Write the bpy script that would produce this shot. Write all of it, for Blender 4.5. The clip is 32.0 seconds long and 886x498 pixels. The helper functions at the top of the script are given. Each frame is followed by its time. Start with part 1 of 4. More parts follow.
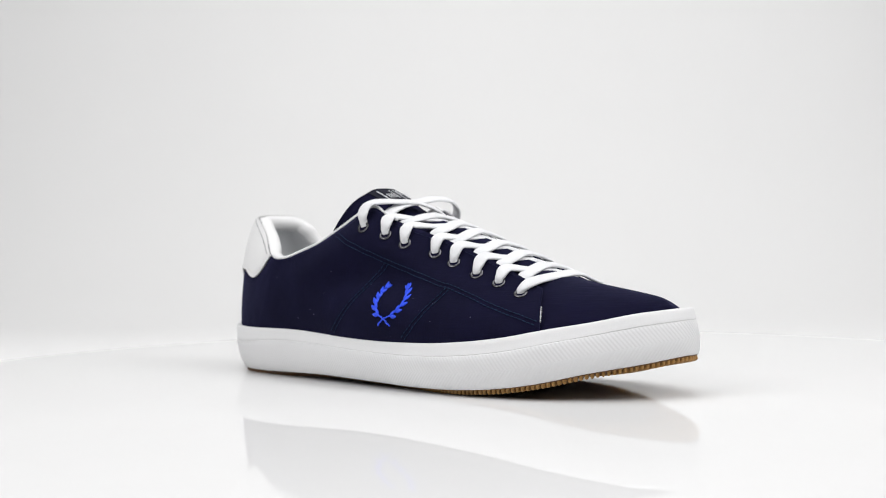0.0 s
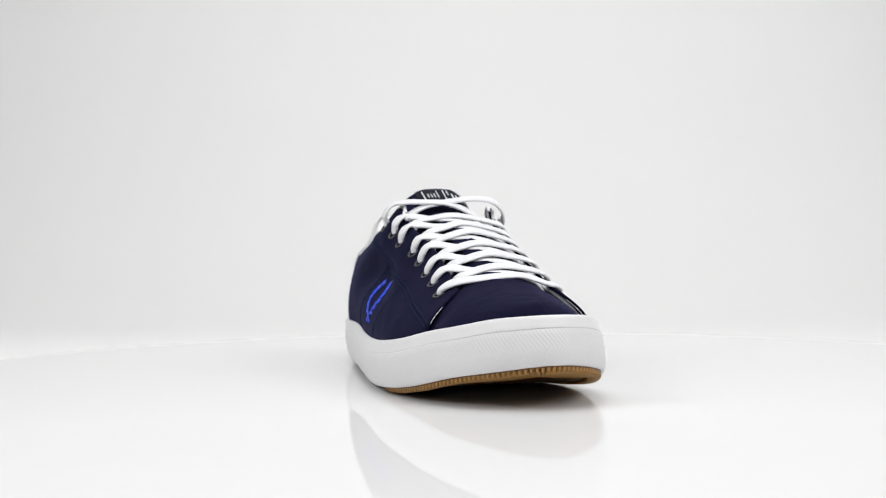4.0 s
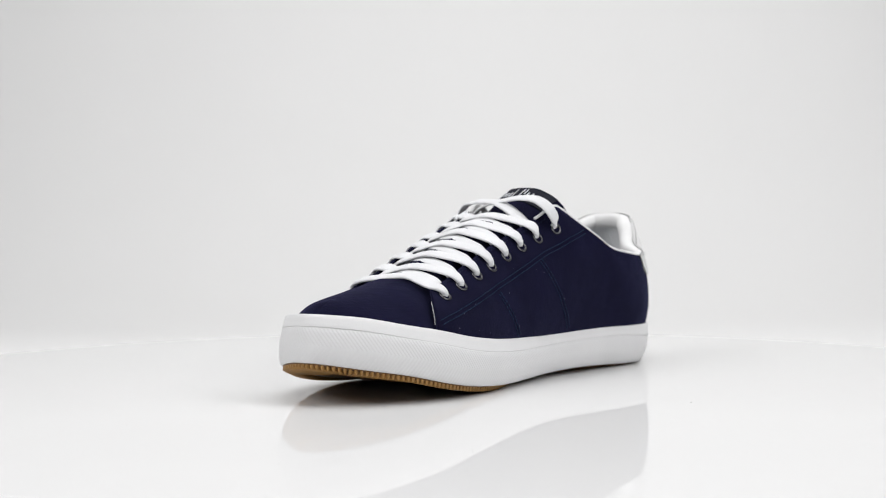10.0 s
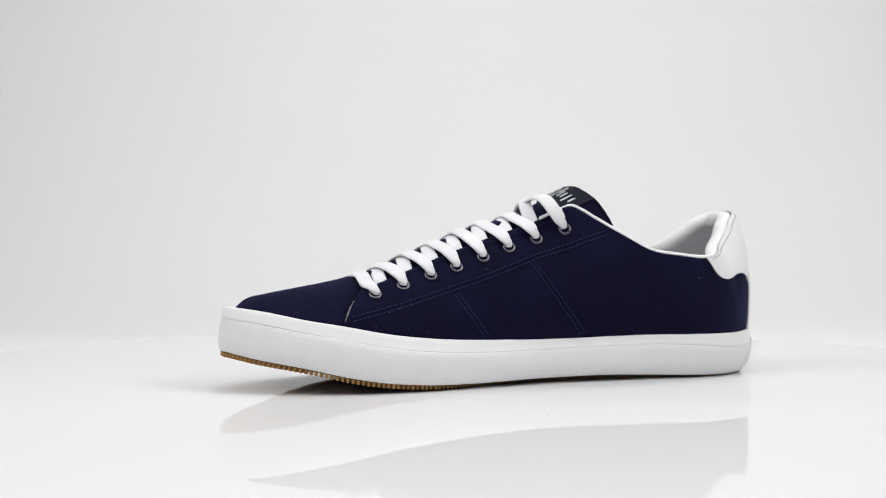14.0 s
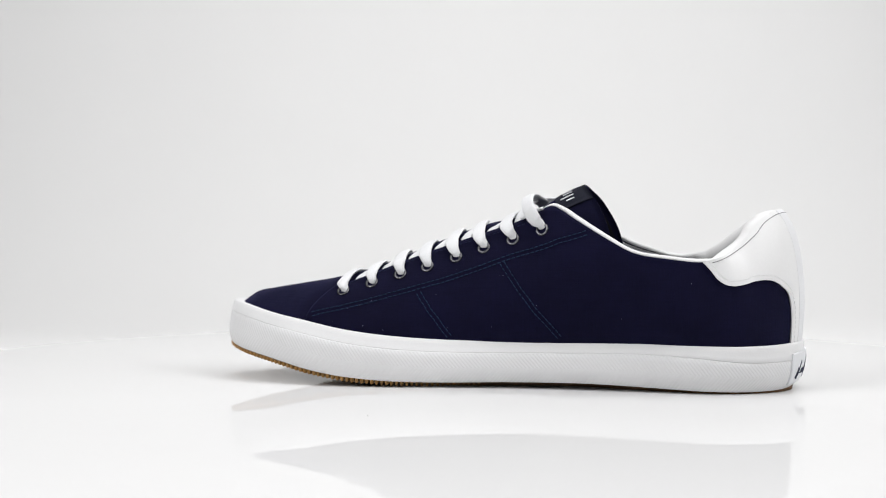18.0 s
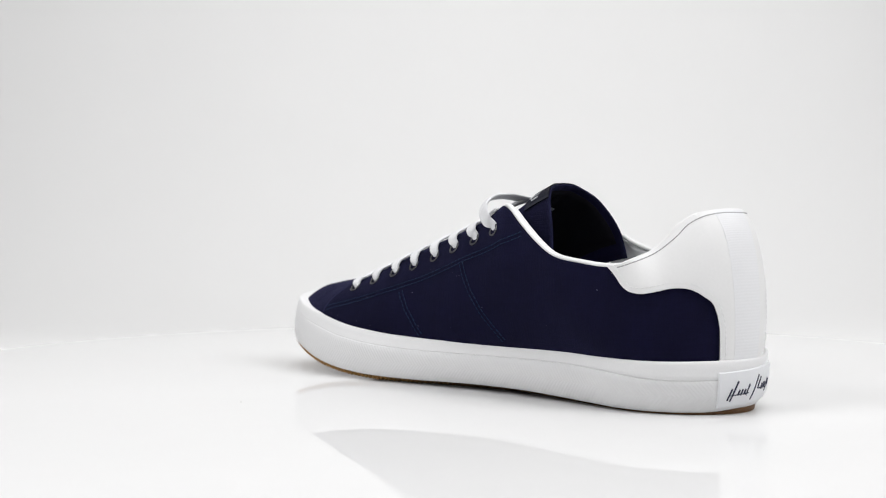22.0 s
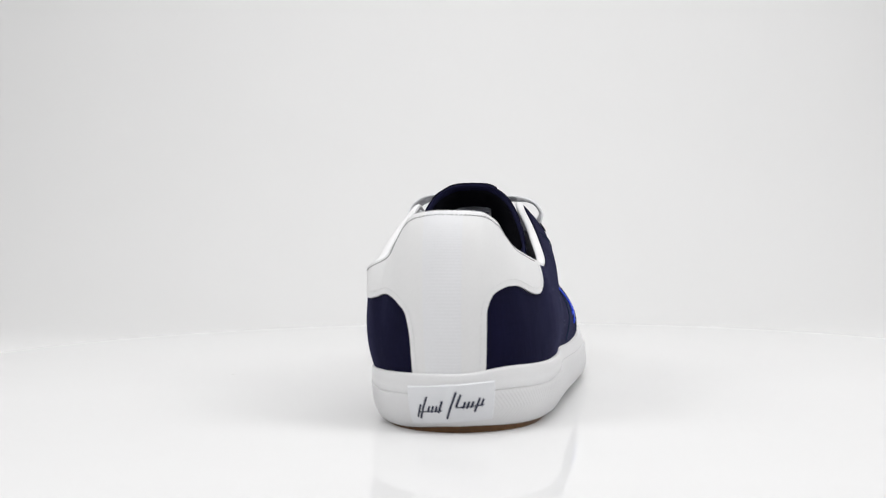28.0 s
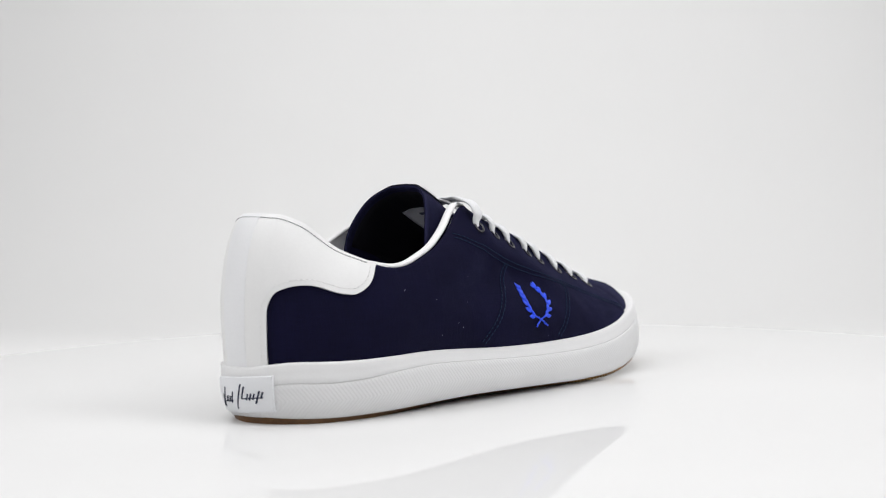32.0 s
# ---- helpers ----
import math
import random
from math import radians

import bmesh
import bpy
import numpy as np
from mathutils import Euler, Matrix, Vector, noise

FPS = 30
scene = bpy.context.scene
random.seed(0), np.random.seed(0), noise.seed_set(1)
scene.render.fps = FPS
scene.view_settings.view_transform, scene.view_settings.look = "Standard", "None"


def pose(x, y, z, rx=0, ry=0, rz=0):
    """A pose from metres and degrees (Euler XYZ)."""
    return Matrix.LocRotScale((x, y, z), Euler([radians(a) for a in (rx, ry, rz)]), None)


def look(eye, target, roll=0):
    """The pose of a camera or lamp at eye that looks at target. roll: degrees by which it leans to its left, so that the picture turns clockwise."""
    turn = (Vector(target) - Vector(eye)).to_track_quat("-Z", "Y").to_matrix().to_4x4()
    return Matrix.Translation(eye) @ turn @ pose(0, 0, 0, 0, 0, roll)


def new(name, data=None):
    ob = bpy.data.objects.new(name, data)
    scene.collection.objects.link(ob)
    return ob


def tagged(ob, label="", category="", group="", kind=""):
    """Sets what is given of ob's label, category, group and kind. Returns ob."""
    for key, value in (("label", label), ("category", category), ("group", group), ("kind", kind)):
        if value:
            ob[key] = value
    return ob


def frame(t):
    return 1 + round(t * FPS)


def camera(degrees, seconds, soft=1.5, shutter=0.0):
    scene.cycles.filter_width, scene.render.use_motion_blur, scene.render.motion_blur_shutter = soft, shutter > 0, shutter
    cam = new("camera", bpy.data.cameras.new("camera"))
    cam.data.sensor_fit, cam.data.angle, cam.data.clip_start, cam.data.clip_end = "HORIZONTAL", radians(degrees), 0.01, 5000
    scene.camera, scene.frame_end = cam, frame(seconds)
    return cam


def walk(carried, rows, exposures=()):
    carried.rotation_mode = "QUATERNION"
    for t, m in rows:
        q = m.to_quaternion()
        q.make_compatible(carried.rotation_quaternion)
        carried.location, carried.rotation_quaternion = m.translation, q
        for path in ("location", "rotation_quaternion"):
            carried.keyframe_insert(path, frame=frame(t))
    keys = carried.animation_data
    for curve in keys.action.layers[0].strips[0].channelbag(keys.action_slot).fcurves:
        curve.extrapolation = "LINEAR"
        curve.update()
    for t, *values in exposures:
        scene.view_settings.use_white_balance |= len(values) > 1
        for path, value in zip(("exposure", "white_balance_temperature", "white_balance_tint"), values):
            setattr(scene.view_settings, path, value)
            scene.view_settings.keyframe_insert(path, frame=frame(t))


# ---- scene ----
# One sneaker turns on a glossy white turntable before a white sweep; the camera stands still.
DURATION = 32.0
TURN_START, TURN_RATE = -38.443, -8.3264      # heading of the shoe at the start, degrees a second
AXIS_X, AXIS_Y = -0.00494, 0.00073            # the shoe's origin from the turntable's axis at the start
FLOOR, SLOPE = 0.0025, 0.0115                 # the turntable's face in the shoe's own space: its height, and its rise to the toe

cam = camera(36.896, DURATION, soft=1.0)
CAMERA_POSE = pose(0, -0.6857, 0.085 - FLOOR, 90 - 1.2108, 0.5403, 1.2362)
cam.data.dof.use_dof, cam.data.dof.focus_distance, cam.data.dof.aperture_fstop = True, 0.62, 12.0
walk(cam, [(0.0, CAMERA_POSE), (DURATION, CAMERA_POSE)],
     exposures=[(0.0, 0.095), (3.6, 0.095), (5.4, 0.025), (14.6, 0.025), (16.4, 0.095), (24.6, 0.095), (26.4, 0.025), (DURATION, 0.025)])

# ---- light ----
world = bpy.data.worlds.new("studio_world")
scene.world = world
world.use_nodes = True
world.node_tree.nodes["Background"].inputs["Color"].default_value = (0.95, 0.97, 1.0, 1)
world.node_tree.nodes["Background"].inputs["Strength"].default_value = 0.28


def softbox(name, eye, target, w, h, power, colour=(1, 1, 1)):
    lamp = bpy.data.lights.new(name, "AREA")
    lamp.shape, lamp.size, lamp.size_y, lamp.energy, lamp.color = "RECTANGLE", w, h, power, colour
    ob = new(name, lamp)
    ob.matrix_world = look(eye, target)
    return ob


softbox("overhead_softbox", (0.1, -0.15, 1.5), (0, 0.0, 0), 1.4, 1.4, 15.3, (0.998, 0.994, 1.0))
softbox("right_softbox", (1.35, -0.70, 1.25), (0, 0.45, 0.25), 0.9, 0.9, 15.2, (0.998, 0.994, 1.0))
softbox("left_softbox", (-1.35, -0.80, 1.25), (0, 0.45, 0.25), 0.9, 0.9, 14.8, (0.998, 0.994, 1.0))


# ---- materials ----
def material(name, colour, rough=0.6, metal=0.0, spec=0.5, vary=0.06, vary_scale=60.0, grain=0.0, grain_scale=1500.0, sheen=0.0, coords="Object"):
    """A principled surface with a slow tint, a fine grain and a little relief, in real-world size."""
    m = bpy.data.materials.new(name)
    m.use_nodes = True
    nt = m.node_tree
    b = nt.nodes["Principled BSDF"]
    b.inputs["Roughness"].default_value = rough
    b.inputs["Metallic"].default_value = metal
    b.inputs["Specular IOR Level"].default_value = spec
    if sheen:
        b.inputs["Sheen Weight"].default_value = sheen
        b.inputs["Sheen Roughness"].default_value = 0.4
        b.inputs["Sheen Tint"].default_value = (0.31, 0.33, 0.88, 1)
    tc = nt.nodes.new("ShaderNodeTexCoord")
    n1 = nt.nodes.new("ShaderNodeTexNoise")
    n1.inputs["Scale"].default_value, n1.inputs["Detail"].default_value = vary_scale, 5
    nt.links.new(tc.outputs[coords], n1.inputs["Vector"])
    n2 = nt.nodes.new("ShaderNodeTexNoise")
    n2.inputs["Scale"].default_value, n2.inputs["Detail"].default_value = grain_scale, 2
    nt.links.new(tc.outputs[coords], n2.inputs["Vector"])
    add = nt.nodes.new("ShaderNodeMath")
    add.operation = "ADD"
    nt.links.new(n1.outputs["Fac"], add.inputs[0])
    nt.links.new(n2.outputs["Fac"], add.inputs[1])
    ramp = nt.nodes.new("ShaderNodeMapRange")
    ramp.inputs["From Min"].default_value, ramp.inputs["From Max"].default_value = 0.7, 1.3
    ramp.inputs["To Min"].default_value, ramp.inputs["To Max"].default_value = 1 - vary, 1 + vary
    nt.links.new(add.outputs[0], ramp.inputs["Value"])
    mul = nt.nodes.new("ShaderNodeVectorMath")
    mul.operation = "SCALE"
    mul.inputs[0].default_value = colour[:3]
    nt.links.new(ramp.outputs[0], mul.inputs["Scale"])
    nt.links.new(mul.outputs[0], b.inputs["Base Color"])
    if grain:
        bump = nt.nodes.new("ShaderNodeBump")
        bump.inputs["Strength"].default_value, bump.inputs["Distance"].default_value = grain, 0.0006
        nt.links.new(n2.outputs["Fac"], bump.inputs["Height"])
        nt.links.new(bump.outputs[0], b.inputs["Normal"])
    return m


def canvas():
    """Plain-woven cotton: a slow fade, and slubby yarn running both ways in colour and relief."""
    m = material("navy_canvas", (0.0038, 0.0036, 0.0180), 0.9, spec=0.10, vary=0.22, vary_scale=38, grain=0.28, grain_scale=2600, sheen=0.10)
    nt = m.node_tree
    b = nt.nodes["Principled BSDF"]
    base = b.inputs["Base Color"].links[0].from_socket
    bump = nt.nodes["Bump"]
    tc = nt.nodes["Texture Coordinate"]
    fac = None
    for scale in ((110, 110, 2600), (2400, 130, 130)):
        mp = nt.nodes.new("ShaderNodeMapping")
        mp.inputs["Scale"].default_value = scale
        nz = nt.nodes.new("ShaderNodeTexNoise")
        nz.inputs["Scale"].default_value, nz.inputs["Detail"].default_value = 1.0, 2
        nt.links.new(tc.outputs["Object"], mp.inputs["Vector"])
        nt.links.new(mp.outputs[0], nz.inputs["Vector"])
        if fac is None:
            fac = nz.outputs["Fac"]
        else:
            add = nt.nodes.new("ShaderNodeMath")
            add.operation = "ADD"
            nt.links.new(fac, add.inputs[0])
            nt.links.new(nz.outputs["Fac"], add.inputs[1])
            fac = add.outputs[0]
    rng = nt.nodes.new("ShaderNodeMapRange")
    rng.inputs["From Min"].default_value, rng.inputs["From Max"].default_value = 0.7, 1.3
    rng.inputs["To Min"].default_value, rng.inputs["To Max"].default_value = 0.86, 1.14
    nt.links.new(fac, rng.inputs["Value"])
    mul = nt.nodes.new("ShaderNodeVectorMath")
    mul.operation = "SCALE"
    nt.links.new(base, mul.inputs[0])
    nt.links.new(rng.outputs[0], mul.inputs["Scale"])
    nt.links.new(mul.outputs[0], b.inputs["Base Color"])
    nt.links.new(fac, bump.inputs["Height"])
    # slack in the cloth: broad, shallow waves
    slack = nt.nodes.new("ShaderNodeTexNoise")
    slack.inputs["Scale"].default_value, slack.inputs["Detail"].default_value = 42.0, 2.5
    wave = nt.nodes.new("ShaderNodeBump")
    wave.inputs["Strength"].default_value, wave.inputs["Distance"].default_value = 0.5, 0.0022
    nt.links.new(tc.outputs["Object"], slack.inputs["Vector"])
    nt.links.new(slack.outputs["Fac"], wave.inputs["Height"])
    nt.links.new(wave.outputs["Normal"], bump.inputs["Normal"])
    return m


CANVAS = canvas()
RUBBER = material("white_rubber", (0.77, 0.77, 0.775), 0.5, spec=0.4, vary=0.02, grain=0.05)
LEATHER = material("white_leather", (0.78, 0.78, 0.78), 0.5, spec=0.4, vary=0.012, grain=0.04, grain_scale=900)
LINING = material("white_lining", (0.78, 0.79, 0.80), 0.9, spec=0.1, vary=0.04, grain=0.2)
LACE = material("white_cotton_lace", (0.76, 0.765, 0.78), 0.9, spec=0.1, vary=0.05, grain=0.5, grain_scale=2200)
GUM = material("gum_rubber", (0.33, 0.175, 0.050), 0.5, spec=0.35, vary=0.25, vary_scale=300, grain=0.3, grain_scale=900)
# dark brown of the rim; also paints in the shade and dirt between ribs
GUM_PLATE = material("gum_rim_and_groove_shade", (0.13, 0.062, 0.022), 0.5, spec=0.35, vary=0.2, vary_scale=300, grain=0.3, grain_scale=900)
THREAD = material("teal_thread", (0.007, 0.022, 0.055), 0.8, spec=0.2, vary=0.2)
WHITE_THREAD = material("grey_white_thread", (0.78, 0.78, 0.78), 0.8, spec=0.2)
TONGUE_LINING = material("black_cloth", (0.0035, 0.0035, 0.0060), 0.9, spec=0.08, vary=0.2, grain=0.3)
SEAM_SHADE = material("grey_seam_shade", (0.30, 0.30, 0.31), 0.9, spec=0.1, vary=0.2, vary_scale=200)
EYELET = material("gunmetal", (0.10, 0.10, 0.11), 0.26, metal=0.9)
BLUE_THREAD = material("royal_blue_thread", (0.022, 0.080, 0.86), 0.40, spec=0.4, vary=0.2, grain=0.4, grain_scale=2500)
INK = material("navy_ink", (0.015, 0.02, 0.05), 0.6)
LABEL_BLACK = material("black_woven_label", (0.008, 0.009, 0.018), 0.8, spec=0.2, grain=0.3)
LABEL_WHITE = material("white_woven_thread", (0.75, 0.77, 0.8), 0.8)
LABEL_GREY = material("grey_printed_label", (0.33, 0.34, 0.38), 0.8)
PATCH = material("white_rubber_patch", (0.76, 0.77, 0.79), 0.45, spec=0.4, vary=0.01)
INSOLE_AND_HOLE = material("dark_insole_and_hole_shade", (0.02, 0.02, 0.045), 0.9, spec=0.1)
ACRYLIC = material("white_acrylic", (0.745, 0.745, 0.745), 0.015, spec=0.027, vary=0.004)
PAPER = material("white_paper", (0.815, 0.815, 0.812), 0.8, spec=0.2, vary=0.01, vary_scale=3)
LINT = material("pale_lint", (0.22, 0.23, 0.32), 0.9)
DUST = material("grey_dust", (0.35, 0.34, 0.32), 0.9)


def herringbone():
    """White rubber with a moulded herringbone relief: u runs along the edge in metres, v up the wall."""
    m = material("herringbone_rubber", (0.73, 0.73, 0.735), 0.5, spec=0.4, vary=0.02)
    nt = m.node_tree

    def node(kind, op=None, *vals):
        n = nt.nodes.new(kind)
        if op:
            n.operation = op
        for k, v in enumerate(vals):
            if v is not None:
                n.inputs[k].default_value = v
        return n

    uv = node("ShaderNodeUVMap")
    sep = node("ShaderNodeSeparateXYZ")
    nt.links.new(uv.outputs[0], sep.inputs[0])
    half = node("ShaderNodeMath", "SUBTRACT", None, 0.5)
    nt.links.new(sep.outputs["Y"], half.inputs[0])
    fold = node("ShaderNodeMath", "ABSOLUTE")
    nt.links.new(half.outputs[0], fold.inputs[0])
    lean = node("ShaderNodeMath", "MULTIPLY", None, 0.013)
    nt.links.new(fold.outputs[0], lean.inputs[0])
    add = node("ShaderNodeMath", "ADD")
    nt.links.new(sep.outputs["X"], add.inputs[0])
    nt.links.new(lean.outputs[0], add.inputs[1])
    freq = node("ShaderNodeMath", "MULTIPLY", None, 2 * math.pi / 0.0019)
    nt.links.new(add.outputs[0], freq.inputs[0])
    wave = node("ShaderNodeMath", "SINE")
    nt.links.new(freq.outputs[0], wave.inputs[0])
    bump = nt.nodes.new("ShaderNodeBump")
    bump.inputs["Strength"].default_value, bump.inputs["Distance"].default_value = 1.0, 0.000042
    nt.links.new(wave.outputs[0], bump.inputs["Height"])
    nt.links.new(bump.outputs[0], nt.nodes["Principled BSDF"].inputs["Normal"])
    return m


FOXING = herringbone()
RIBBON = material("white_ribbon", (0.78, 0.785, 0.80), 0.55, spec=0.3, vary=0.02)
NAVY_THREAD = material("navy_thread", (0.008, 0.012, 0.04), 0.8, spec=0.2)


# ---- builders ----
def mesh_part(name, verts, faces, mat, parent=None, label="", smooth=True, uvs=None):
    me = bpy.data.meshes.new(name)
    me.from_pydata([tuple(map(float, v)) for v in verts], [], faces)
    if uvs is not None:
        layer = me.uv_layers.new(name="UVMap")
        for loop in me.loops:
            layer.data[loop.index].uv = uvs[loop.vertex_index]
    me.materials.append(mat)
    me.polygons.foreach_set("use_smooth", [smooth] * len(me.polygons))
    me.update()
    ob = new(name, me)
    ob.parent = parent
    if label:
        tagged(ob, label)
    return ob


def part(name, bm, mat, parent, label="", smooth=True):
    bmesh.ops.recalc_face_normals(bm, faces=bm.faces)
    me = bpy.data.meshes.new(name)
    bm.to_mesh(me)
    bm.free()
    me.materials.append(mat)
    me.polygons.foreach_set("use_smooth", [smooth] * len(me.polygons))
    ob = new(name, me)
    ob.parent = parent
    if label:
        tagged(ob, label)
    return ob


def grid_faces(rows, cols, close_c=False, flip=False, start=0):
    out = []
    for i in range(rows - 1):
        for j in range(cols if close_c else cols - 1):
            a, b = start + i * cols + j, start + i * cols + (j + 1) % cols
            c, d = b + cols, a + cols
            out.append((a, d, c, b) if flip else (a, b, c, d))
    return out


def smooth01(a, b, x):
    t = np.clip((np.asarray(x, float) - a) / (b - a), 0, 1)
    return t * t * (3 - 2 * t)


class Spline:
    """A smooth curve through rows of values at rising keys (cubic Hermite, limited slopes)."""

    def __init__(self, keys, rows):
        self.k, self.r = np.array(keys, float), np.array(rows, float).reshape(len(keys), -1)
        d = np.diff(self.r, axis=0) / np.diff(self.k)[:, None]
        m = np.zeros_like(self.r)
        m[0], m[-1] = d[0], d[-1]
        h = np.diff(self.k)[:, None]
        m[1:-1] = (d[:-1] * h[1:] + d[1:] * h[:-1]) / (h[1:] + h[:-1])
        self.m = m

    def __call__(self, x):
        x = np.clip(np.asarray(x, float), self.k[0], self.k[-1])
        i = np.clip(np.searchsorted(self.k, x, "right") - 1, 0, len(self.k) - 2)
        h = (self.k[i + 1] - self.k[i])
        t = ((x - self.k[i]) / h)[..., None]
        h = h[..., None]
        return ((2 * t**3 - 3 * t**2 + 1) * self.r[i] + (t**3 - 2 * t**2 + t) * h * self.m[i]
                + (3 * t**2 - 2 * t**3) * self.r[i + 1] + (t**3 - t**2) * h * self.m[i + 1])


def tube(path, radius, sides=8, flat=1.0, ups=None, close=False, boxy=0.8):
    """Vertices and faces of a round or flat cord along a path; flat: thickness over width."""
    P = np.array(path, float)
    n = len(P)
    tan = np.gradient(P, axis=0)
    if close:
        tan = np.roll(P, -1, 0) - np.roll(P, 1, 0)
    tan /= np.linalg.norm(tan, axis=1)[:, None] + 1e-12
    verts = []
    for i in range(n):
        up = np.array(ups[i] if ups is not None else (0, 0, 1.0))
        side = np.cross(tan[i], up)
        if np.linalg.norm(side) < 1e-6:
            side = np.array((1.0, 0, 0))
        side /= np.linalg.norm(side)
        nor = np.cross(side, tan[i])
        r = radius[i] if hasattr(radius, "__len__") else radius
        fl = flat[i] if hasattr(flat, "__len__") else flat
        for k in range(sides):
            a = 2 * math.pi * k / sides
            ca, sa = math.cos(a), math.sin(a)
            # a rounded, slightly boxy section
            ca, sa = math.copysign(abs(ca) ** boxy, ca), math.copysign(abs(sa) ** boxy, sa)
            verts.append(P[i] + r * (ca * side + fl * sa * nor))
    faces = grid_faces(n, sides, close_c=True)
    if close:
        base = (n - 1) * sides
        faces += [(base + j, base + (j + 1) % sides, (j + 1) % sides, j) for j in range(sides)]
    else:
        faces += [tuple(range(sides))[::-1], tuple((n - 1) * sides + k for k in range(sides))]
    return verts, faces


# ---- the set ----
def studio():
    # sweep: a sheet that lies on the table, bends up and becomes the background
    prof = [(-1.6, -0.03)] + [(0.75, -0.03)] + [(0.75 + 0.6 * math.sin(a), 0.57 - 0.6 * math.cos(a)) for a in np.linspace(0.05, math.pi / 2, 24)] + [(1.35, 2.3)]
    verts, faces = [], []
    for x in (-2.2, 2.2):
        verts += [(x, y, z) for y, z in prof]
    n = len(prof)
    faces = [(i, n + i, n + i + 1, i + 1) for i in range(n - 1)]
    ob = mesh_part("backdrop", verts, faces, PAPER, smooth=True)
    sol = ob.modifiers.new("thickness", "SOLIDIFY")
    sol.thickness, sol.offset = 0.004, -1
    tagged(ob, "white seamless paper sweep rising behind the turntable", "backdrop", kind="structure")
    # a plain white room round the set
    for name, m, w, h in (("ceiling", pose(0, 0, 2.6, 180), 6, 6), ("wall_south", pose(0, -3, 0.8, -90), 6, 3.6), ("wall_north", pose(0, 3, 0.8, 90), 6, 3.6),
                          ("wall_east", pose(3, 0, 0.8, 90, 0, -90), 6, 3.6), ("wall_west", pose(-3, 0, 0.8, 90, 0, 90), 6, 3.6), ("floor", pose(0, 0, -1.0), 6, 6)):
        bm = bmesh.new()
        bmesh.ops.create_cube(bm, size=1, matrix=Matrix.Translation((0, 0, -0.05)) @ Matrix.Diagonal((w, h, 0.1, 1)))
        ob = part(name, bm, PAPER, None, smooth=False)
        ob.matrix_world = m
        tagged(ob, "plain white studio " + name.split("_")[0], name.split("_")[0], kind="structure")
    # table under the sweep
    table = new("studio_table")
    tagged(table, "plain white studio table under the paper sweep", "table")
    bm = bmesh.new()
    bmesh.ops.create_cube(bm, size=1, matrix=Matrix.Translation((0, -0.4, -0.06)) @ Matrix.Diagonal((3.6, 2.4, 0.04, 1)))
    bmesh.ops.bevel(bm, geom=bm.edges[:], offset=0.006, segments=2, affect="EDGES")
    part("tabletop", bm, PAPER, table, smooth=False)
    for sx in (-1.7, 1.7):
        for sy in (-1.5, 0.7):
            bm = bmesh.new()
            bmesh.ops.create_cone(bm, cap_ends=True, segments=20, radius1=0.03, radius2=0.035, depth=0.92, matrix=Matrix.Translation((sx, sy, -0.54)))
            part("leg", bm, PAPER, table)


def turntable():
    R = 0.335
    rim = [(R - 0.0012 + 0.0012 * math.sin(a), -0.005 + (0.0038 if a < 1.5 else -0.0038 if a > 1.6 else 0.0) + 0.0012 * math.cos(a)) for a in np.linspace(0, math.pi, 13)]
    prof = [(0.0001, 0.0), (R - 0.0014, 0.0)] + rim + [(0.16, -0.010), (0.15, -0.026), (0.0001, -0.026)]
    n = 720
    verts = []
    for r, z in prof:
        verts += [(r * math.cos(2 * math.pi * k / n), r * math.sin(2 * math.pi * k / n), z) for k in range(n)]
    root = new("turntable")
    tagged(root, "round glossy white acrylic turntable carrying the sneaker", "turntable")
    mesh_part("disc", verts[: 16 * n], grid_faces(16, n, True, True), ACRYLIC, root, smooth=True)
    mesh_part("base", verts[15 * n:], grid_faces(3, n, True, True), PAPER, root, smooth=False)
    return root


# ---- the shoe: x from heel to toe, y across, z up from the turntable ----
OUTLINE = np.array([(0.1358, -0.0058), (0.1322, 0.0091), (0.1211, 0.0224), (0.1001, 0.0343), (0.0751, 0.0409), (0.0450, 0.0420), (0.0102, 0.0382), (-0.0301, 0.0350),
                    (-0.0754, 0.0380), (-0.1148, 0.0428), (-0.1393, 0.0362), (-0.1541, 0.0240), (-0.1613, 0.0070), (-0.1575, -0.0115), (-0.1427, -0.0277), (-0.1156, -0.0380),
                    (-0.0753, -0.0430), (-0.0301, -0.0501), (0.0150, -0.0562), (0.0499, -0.0565), (0.0845, -0.0497), (0.1103, -0.0372), (0.1264, -0.0234)])
NC = len(OUTLINE)


def outline(ci):
    """Point and outward normal of the sole's outline at a running index."""
    ci = np.asarray(ci, float) % NC
    i = np.floor(ci).astype(int)
    t = (ci - i)[..., None]
    a, b, c, d = (OUTLINE[(i + k) % NC] for k in (-1, 0, 1, 2))
    p = 0.5 * (2 * b + (c - a) * t + (2 * a - 5 * b + 4 * c - d) * t**2 + (3 * b - a - 3 * c + d) * t**3)
    g = 0.5 * ((c - a) + 2 * (2 * a - 5 * b + 4 * c - d) * t + 3 * (3 * b - a - 3 * c + d) * t**2)
    nrm = np.stack([g[..., 1], -g[..., 0]], -1)
    return p, nrm / (np.linalg.norm(nrm, axis=-1)[..., None] + 1e-12)


